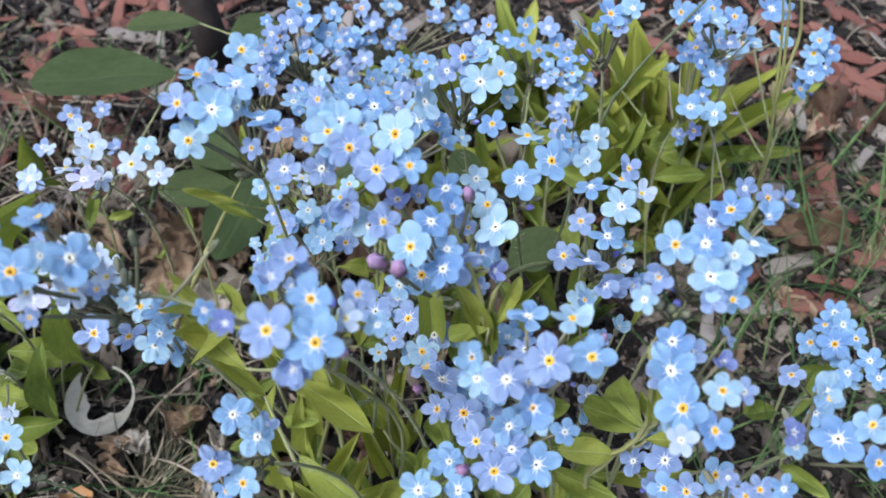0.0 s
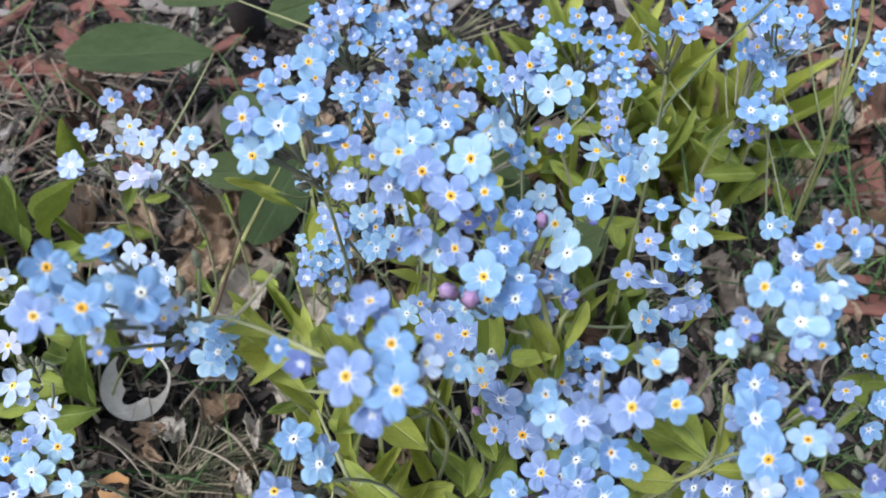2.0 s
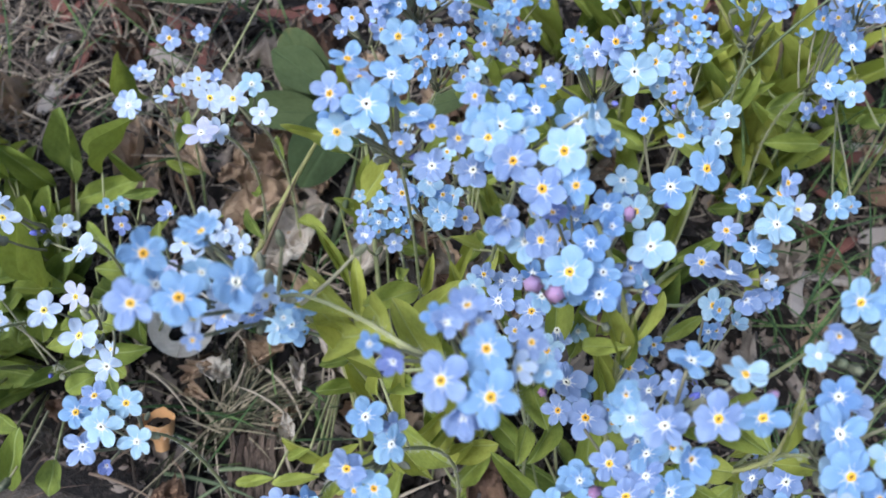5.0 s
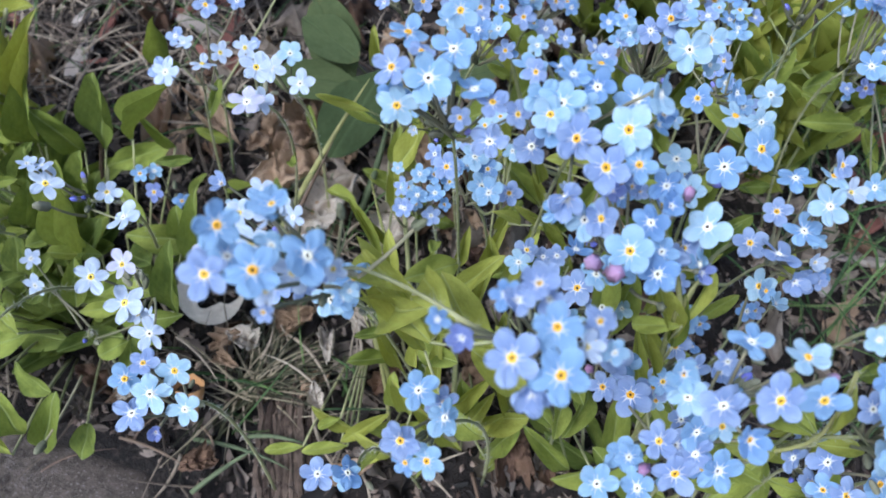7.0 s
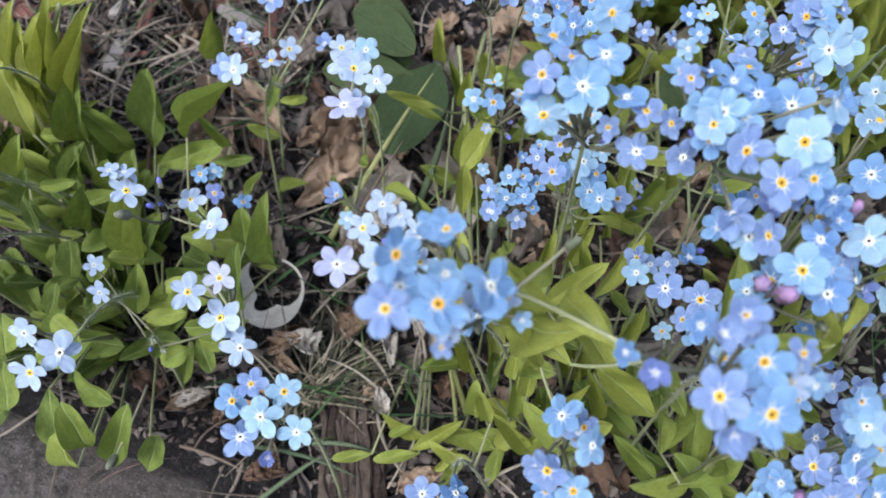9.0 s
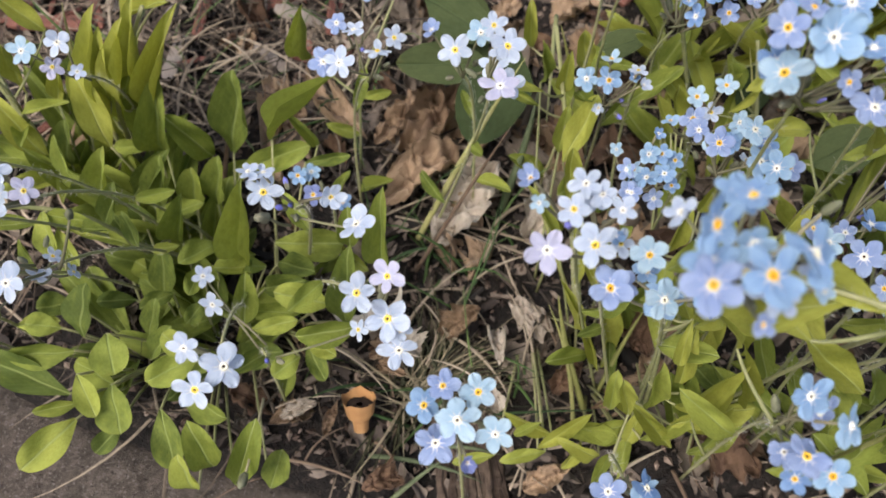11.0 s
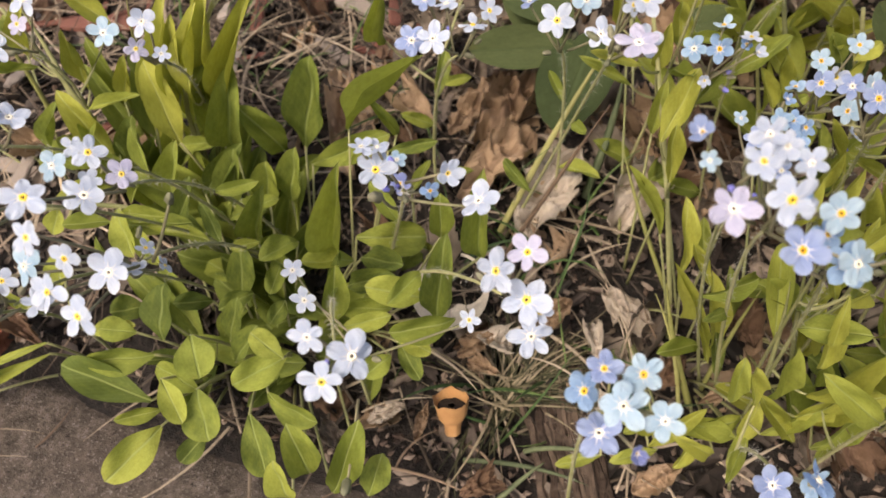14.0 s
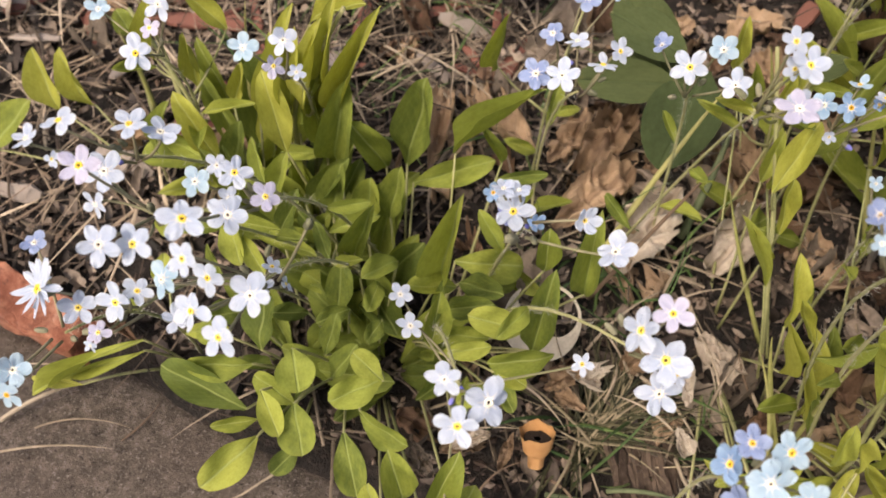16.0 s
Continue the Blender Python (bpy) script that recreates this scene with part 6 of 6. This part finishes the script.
tall_grass()
tall_stem((34, 196), ((38, 190, 60), (45, 189, 108), (50, 192, 116), (55, 194, 124), (65, 200, 132), (72, 205, 137)), 0.5, None, BLADE)
grass_stalk(((-0.275, 0.128, 0.0005), (-0.262, 0.131, 0.001), (-0.249, 0.127, 0.0005)), 0.0003, "thin pale straw on the slab", STRAW_PALE)
grass_stalk(((-0.262, 0.109, 0.0005), (-0.250, 0.116, 0.001), (-0.233, 0.112, 0.0005)), 0.0003, "thin pale curved straw on the slab", STRAW_PALE)
grass_stalk(((-0.235, 0.108, 0.0005), (-0.229, 0.114, 0.001), (-0.227, 0.121, 0.0005)), 0.0003, "thin dry stalk on the slab", DRY_STEM)
grass_stalk(((-0.0972, 0.273, 0.006), (-0.085, 0.268, 0.012), (-0.066, 0.252, 0.010)), 0.0009, "thin fallen brown twig", DRY_STEM)
grass_stalk((Vector((-0.0996, 0.1790, 0.0060)), Vector((-0.0836, 0.1977, 0.0360)), Vector((-0.0676, 0.2124, 0.0600))), 0.00112, "thick yellowish flower stalk", STALK_YELLOW)
grass_stalk((Vector((-0.0716, 0.1929, 0.0050)), Vector((-0.0638, 0.2061, 0.0255)), Vector((-0.0620, 0.2153, 0.0400))), 0.00144, "grey-green grass blade in the litter", BLADE)
grass_stalk((Vector((-0.0773, 0.1713, 0.0050)), Vector((-0.0744, 0.1796, 0.0115)), Vector((-0.0684, 0.1839, 0.0120))), 0.00063, "pale dry straw lying on the litter", STRAW_PALE)
grass_stalk((Vector((-0.1150, 0.1842, 0.0080)), Vector((-0.0952, 0.1937, 0.0130)), Vector((-0.0784, 0.1992, 0.0120))), 0.00046, "pale dry straw lying on the litter", STRAW_PALE)
grass_stalk((Vector((-0.0742, 0.1843, 0.0080)), Vector((-0.0679, 0.1903, 0.0140)), Vector((-0.0555, 0.1923, 0.0140))), 0.00072, "pale dry straw lying on the litter", STRAW_PALE)
grass_stalk((Vector((-0.0894, 0.1855, 0.0060)), Vector((-0.0688, 0.1801, 0.0110)), Vector((-0.0482, 0.1706, 0.0100))), 0.00063, "pale dry straw lying on the litter", STRAW_PALE)
grass_stalk((Vector((-0.1107, 0.1047, 0.0040)), Vector((-0.0908, 0.1028, 0.0090)), Vector((-0.0769, 0.0968, 0.0080))), 0.00078, "green grass blade lying on the litter", BLADE)
grass_stalk((Vector((-0.1400, 0.1178, 0.0060)), Vector((-0.1301, 0.1213, 0.0110)), Vector((-0.1172, 0.1207, 0.0100))), 0.00032, "thin pale straw on the leaves", STRAW_PALE)
grass_stalk((Vector((-0.1234, 0.1365, 0.0100)), Vector((-0.1132, 0.1315, 0.0120)), Vector((-0.1060, 0.1225, 0.0080))), 0.00049, "pale bent straw on the litter", STRAW_PALE)
grass_stalk((Vector((-0.0461, 0.1208, 0.0050)), Vector((-0.0551, 0.1322, 0.0280)), Vector((-0.0581, 0.1395, 0.0450))), 0.00108, "yellow-green grass blade among the flowers", STALK_YELLOW)
grass_stalk((Vector((-0.0422, 0.1261, 0.0050)), Vector((-0.0371, 0.1354, 0.0255)), Vector((-0.0319, 0.1407, 0.0400))), 0.00078, "yellow-green grass stalk by the flowers", STALK_YELLOW)
grass_stalk((Vector((-0.0497, 0.1174, 0.0050)), Vector((-0.0519, 0.1301, 0.0255)), Vector((-0.0602, 0.1389, 0.0400))), 0.00070, "thin yellow-green grass blade by the flowers", STALK_YELLOW)
grass_stalk((Vector((-0.0626, 0.1568, 0.0060)), Vector((-0.0616, 0.1530, 0.0110)), Vector((-0.0575, 0.1453, 0.0100))), 0.00085, "pale dry straw lying on the litter", STRAW_PALE)
grass_stalk((Vector((-0.0664, 0.1529, 0.0060)), Vector((-0.0633, 0.1451, 0.0100)), Vector((-0.0632, 0.1334, 0.0080))), 0.00034, "thin pale straw in the litter", STRAW_PALE)
grass_stalk((Vector((-0.1008, 0.1488, 0.0060)), Vector((-0.0926, 0.1604, 0.0130)), Vector((-0.0784, 0.1681, 0.0140))), 0.00052, "pale dry straw lying on the litter", STRAW_PALE)
grass_stalk((Vector((-0.1479, 0.2337, 0.0050)), Vector((-0.1531, 0.2414, 0.0105)), Vector((-0.1583, 0.2451, 0.0100))), 0.00070, "pale dry straw lying on the litter", STRAW_PALE)
grass_stalk((Vector((-0.1092, 0.1088, 0.0040)), Vector((-0.1023, 0.1046, 0.0090)), Vector((-0.1014, 0.0965, 0.0080))), 0.00047, "thin dark dry stem", DRY_STEM)
grass_stalk((Vector((-0.0937, 0.1074, 0.0040)), Vector((-0.0841, 0.1083, 0.0090)), Vector((-0.0715, 0.1052, 0.0080))), 0.00080, "green grass blade lying on the litter", BLADE)
grass_stalk((Vector((-0.1073, 0.0879, 0.0040)), Vector((-0.0964, 0.0972, 0.0100)), Vector((-0.0885, 0.1025, 0.0100))), 0.00087, "green grass blade lying on the litter", BLADE)
grass_stalk((Vector((-0.1557, 0.0893, 0.0030)), Vector((-0.1471, 0.0959, 0.0075)), Vector((-0.1325, 0.0984, 0.0060))), 0.00026, "thin pale twig by the slab", DRY_STEM)
grass_stalk((Vector((-0.1342, 0.1025, 0.0040)), Vector((-0.1213, 0.1003, 0.0080)), Vector((-0.1084, 0.0942, 0.0060))), 0.00053, "thin reddish dry stem", DRY_STEM)
grass_stalk((Vector((-0.0950, 0.1340, 0.0050)), Vector((-0.0909, 0.1412, 0.0105)), Vector((-0.0927, 0.1443, 0.0100))), 0.00047, "pale dry straw lying on the litter", STRAW_PALE)
grass_stalk((Vector((-0.0649, 0.1337, 0.0050)), Vector((-0.0647, 0.1383, 0.0205)), Vector((-0.0616, 0.1389, 0.0300))), 0.00045, "thin pale straw in the litter", STRAW_PALE)
grass_stalk((Vector((-0.0750, 0.1265, 0.0050)), Vector((-0.0831, 0.1318, 0.0115)), Vector((-0.0941, 0.1331, 0.0120))), 0.00046, "pale dry straw lying on the litter", STRAW_PALE)
grass_stalk((Vector((-0.0524, 0.1393, 0.0050)), Vector((-0.0588, 0.1456, 0.0155)), Vector((-0.0592, 0.1479, 0.0200))), 0.00037, "thin dark dry stem", DRY_STEM)
grass_stalk((Vector((-0.0522, 0.2691, 0.0200)), Vector((-0.0552, 0.2421, 0.0280)), Vector((-0.0582, 0.2112, 0.0300))), 0.00088, "green grass blade among the flowers", STEM)
grass_stalk((Vector((0.0535, 0.2893, 0.0300)), Vector((0.0678, 0.2668, 0.0230)), Vector((0.0761, 0.2404, 0.0100))), 0.00069, "long thin green grass blade among the flowers", STEM)
grass_stalk((Vector((0.0918, 0.2657, 0.0200)), Vector((0.0703, 0.2880, 0.0430)), Vector((0.0517, 0.3062, 0.0600))), 0.00081, "long pale green grass blade among the flowers", STALK_YELLOW)
grass_stalk((Vector((0.0415, 0.2759, 0.0200)), Vector((0.0331, 0.2831, 0.0380)), Vector((0.0217, 0.2863, 0.0500))), 0.00081, "pale green grass stalk", STALK_YELLOW)
grass_stalk((Vector((-0.2718, 0.1093, 0.0030)), Vector((-0.2608, 0.1196, 0.0065)), Vector((-0.2438, 0.1258, 0.0040))), 0.00076, "thick pale straw lying on the slab", STRAW_PALE)
grass_stalk((Vector((-0.2683, 0.1002, 0.0030)), Vector((-0.2521, 0.1044, 0.0060)), Vector((-0.2358, 0.1046, 0.0030))), 0.00041, "pale curved straw lying on the slab", STRAW_PALE)
grass_stalk((Vector((-0.2345, 0.2060, 0.0150)), Vector((-0.2377, 0.2185, 0.0405)), Vector((-0.2469, 0.2271, 0.0600))), 0.00099, "hairy yellow-green plant stem beside rosette", STEM)
grass_stalk((Vector((-0.2191, 0.2220, 0.0100)), Vector((-0.2177, 0.2276, 0.0380)), Vector((-0.2133, 0.2292, 0.0600))), 0.00082, "yellow-green plant stem beside rosette", STALK_YELLOW)
grass_stalk((Vector((-0.2141, 0.2270, 0.0100)), Vector((-0.2009, 0.2295, 0.0380)), Vector((-0.1908, 0.2279, 0.0600))), 0.00082, "yellow-green plant stem beside rosette", STALK_YELLOW)
grass_stalk((Vector((-0.2057, 0.2285, 0.0200)), Vector((-0.1976, 0.2308, 0.0430)), Vector((-0.1836, 0.2290, 0.0600))), 0.00072, "slender green plant stem beside rosette", STEM)
grass_stalk((Vector((-0.2524, 0.2204, 0.0150)), Vector((-0.2535, 0.2237, 0.0355)), Vector((-0.2547, 0.2230, 0.0500))), 0.00083, "yellow-green plant stem beside rosette", STALK_YELLOW)
grass_stalk((Vector((-0.0455, 0.2138, 0.0050)), Vector((-0.0481, 0.2218, 0.0355)), Vector((-0.0566, 0.2259, 0.0600))), 0.00107, "yellow-green stem among the flowers", STALK_YELLOW)
grass_stalk((Vector((-0.0130, 0.1975, 0.0050)), Vector((-0.0218, 0.2069, 0.0355)), Vector((-0.0276, 0.2122, 0.0600))), 0.00087, "yellow-green stem among the flowers", STALK_YELLOW)
grass_stalk((Vector((0.0160, 0.2045, 0.0050)), Vector((0.0099, 0.2136, 0.0355)), Vector((0.0008, 0.2187, 0.0600))), 0.00079, "slender yellow-green stem among the flowers", STALK_YELLOW)
grass_stalk((Vector((-0.0484, 0.1579, 0.0040)), Vector((-0.0597, 0.1756, 0.0250)), Vector((-0.0650, 0.1892, 0.0400))), 0.00076, "yellow-green stem among the flowers", STALK_YELLOW)
grass_stalk((Vector((-0.0131, 0.1429, 0.0040)), Vector((-0.0175, 0.1436, 0.0300)), Vector((-0.0220, 0.1403, 0.0500))), 0.00070, "yellow-green stem among the flowers", STALK_YELLOW)
grass_stalk((Vector((-0.0302, 0.1175, 0.0080)), Vector((-0.0283, 0.1267, 0.0370)), Vector((-0.0324, 0.1318, 0.0600))), 0.00075, "green plant stem among the leaves", STEM)
grass_stalk((Vector((-0.0166, 0.1306, 0.0080)), Vector((-0.0250, 0.1343, 0.0420)), Vector((-0.0305, 0.1339, 0.0700))), 0.00075, "green plant stem among the leaves", STEM)
grass_stalk((Vector((0.0269, 0.1161, 0.0600)), Vector((0.0215, 0.1169, 0.0930)), Vector((0.0131, 0.1136, 0.1200))), 0.00059, "green plant stem among the flowers", STEM)
grass_stalk((Vector((-0.1297, 0.1020, 0.0040)), Vector((-0.1264, 0.1091, 0.0090)), Vector((-0.1171, 0.1123, 0.0080))), 0.00040, "thin dark dry stem lying on litter", DRY_STEM)
grass_stalk((Vector((-0.0873, 0.1418, 0.0050)), Vector((-0.0925, 0.1491, 0.0125)), Vector((-0.0976, 0.1523, 0.0140))), 0.00042, "pale dry straw lying on the litter", STRAW_PALE)
grass_stalk((Vector((-0.0610, 0.1347, 0.0050)), Vector((-0.0626, 0.1481, 0.0115)), Vector((-0.0702, 0.1574, 0.0120))), 0.00051, "pale dry straw lying on the litter", STRAW_PALE)
grass_stalk((Vector((-0.0795, 0.1646, 0.0060)), Vector((-0.0707, 0.1700, 0.0120)), Vector((-0.0589, 0.1714, 0.0120))), 0.00044, "pale dry straw lying on the litter", STRAW_PALE)
grass_stalk((Vector((-0.0410, 0.1497, 0.0050)), Vector((-0.0323, 0.1455, 0.0095)), Vector((-0.0267, 0.1373, 0.0080))), 0.00042, "thin dark dry stem lying on litter", DRY_STEM)
grass_stalk((Vector((-0.0362, 0.1350, 0.0050)), Vector((-0.0456, 0.1408, 0.0095)), Vector((-0.0491, 0.1426, 0.0080))), 0.00033, "pale dry straw lying on the litter", STRAW_PALE)
grass_stalk((Vector((-0.1821, 0.2497, 0.0050)), Vector((-0.1677, 0.2576, 0.0105)), Vector((-0.1534, 0.2615, 0.0100))), 0.00052, "pale dry straw behind the rosette", STRAW_PALE)
grass_stalk((Vector((-0.1798, 0.2665, 0.0050)), Vector((-0.1669, 0.2564, 0.0105)), Vector((-0.1601, 0.2424, 0.0100))), 0.00052, "pale dry straw behind the rosette", STRAW_PALE)
grass_stalk((Vector((-0.1957, 0.2580, 0.0050)), Vector((-0.1868, 0.2665, 0.0115)), Vector((-0.1749, 0.2710, 0.0120))), 0.00052, "pale dry straw behind the rosette", STRAW_PALE)
grass_stalk(((-0.10, 0.17, 0.0), (-0.085, 0.175, 0.04), (-0.073, 0.178, 0.07)), 0.0008, "dry stalk leaning over the leaves", DRY_STEM)
grass_stalk(((-0.168, 0.196, 0.004), (-0.166, 0.199, 0.020), (-0.158, 0.207, 0.044)), 0.0010, "broken brown stem standing in the rosette", DRY_STEM)
r_straw = random.Random(77)
for k in range(64):
    x, y, a = r_straw.uniform(-0.17, 0.02), r_straw.uniform(0.095, 0.29), r_straw.uniform(0, 6.28)
    if not on_soil(x, y):
        continue
    l, h = r_straw.uniform(0.012, 0.034), soil_height(x, y) + r_straw.uniform(0.003, 0.009)
    d = Vector((math.cos(a), math.sin(a), r_straw.uniform(-0.1, 0.25))) * l
    p = Vector((x, y, h))
    grass_stalk((p, p + d * 0.5 + Vector((-d.y, d.x, 0.002)) * r_straw.uniform(-0.25, 0.25), p + d), r_straw.uniform(0.0003, 0.0007), "pale dry straw lying on the litter", r_straw.choice((STRAW_PALE, STRAW_PALE, DRY_STEM)))
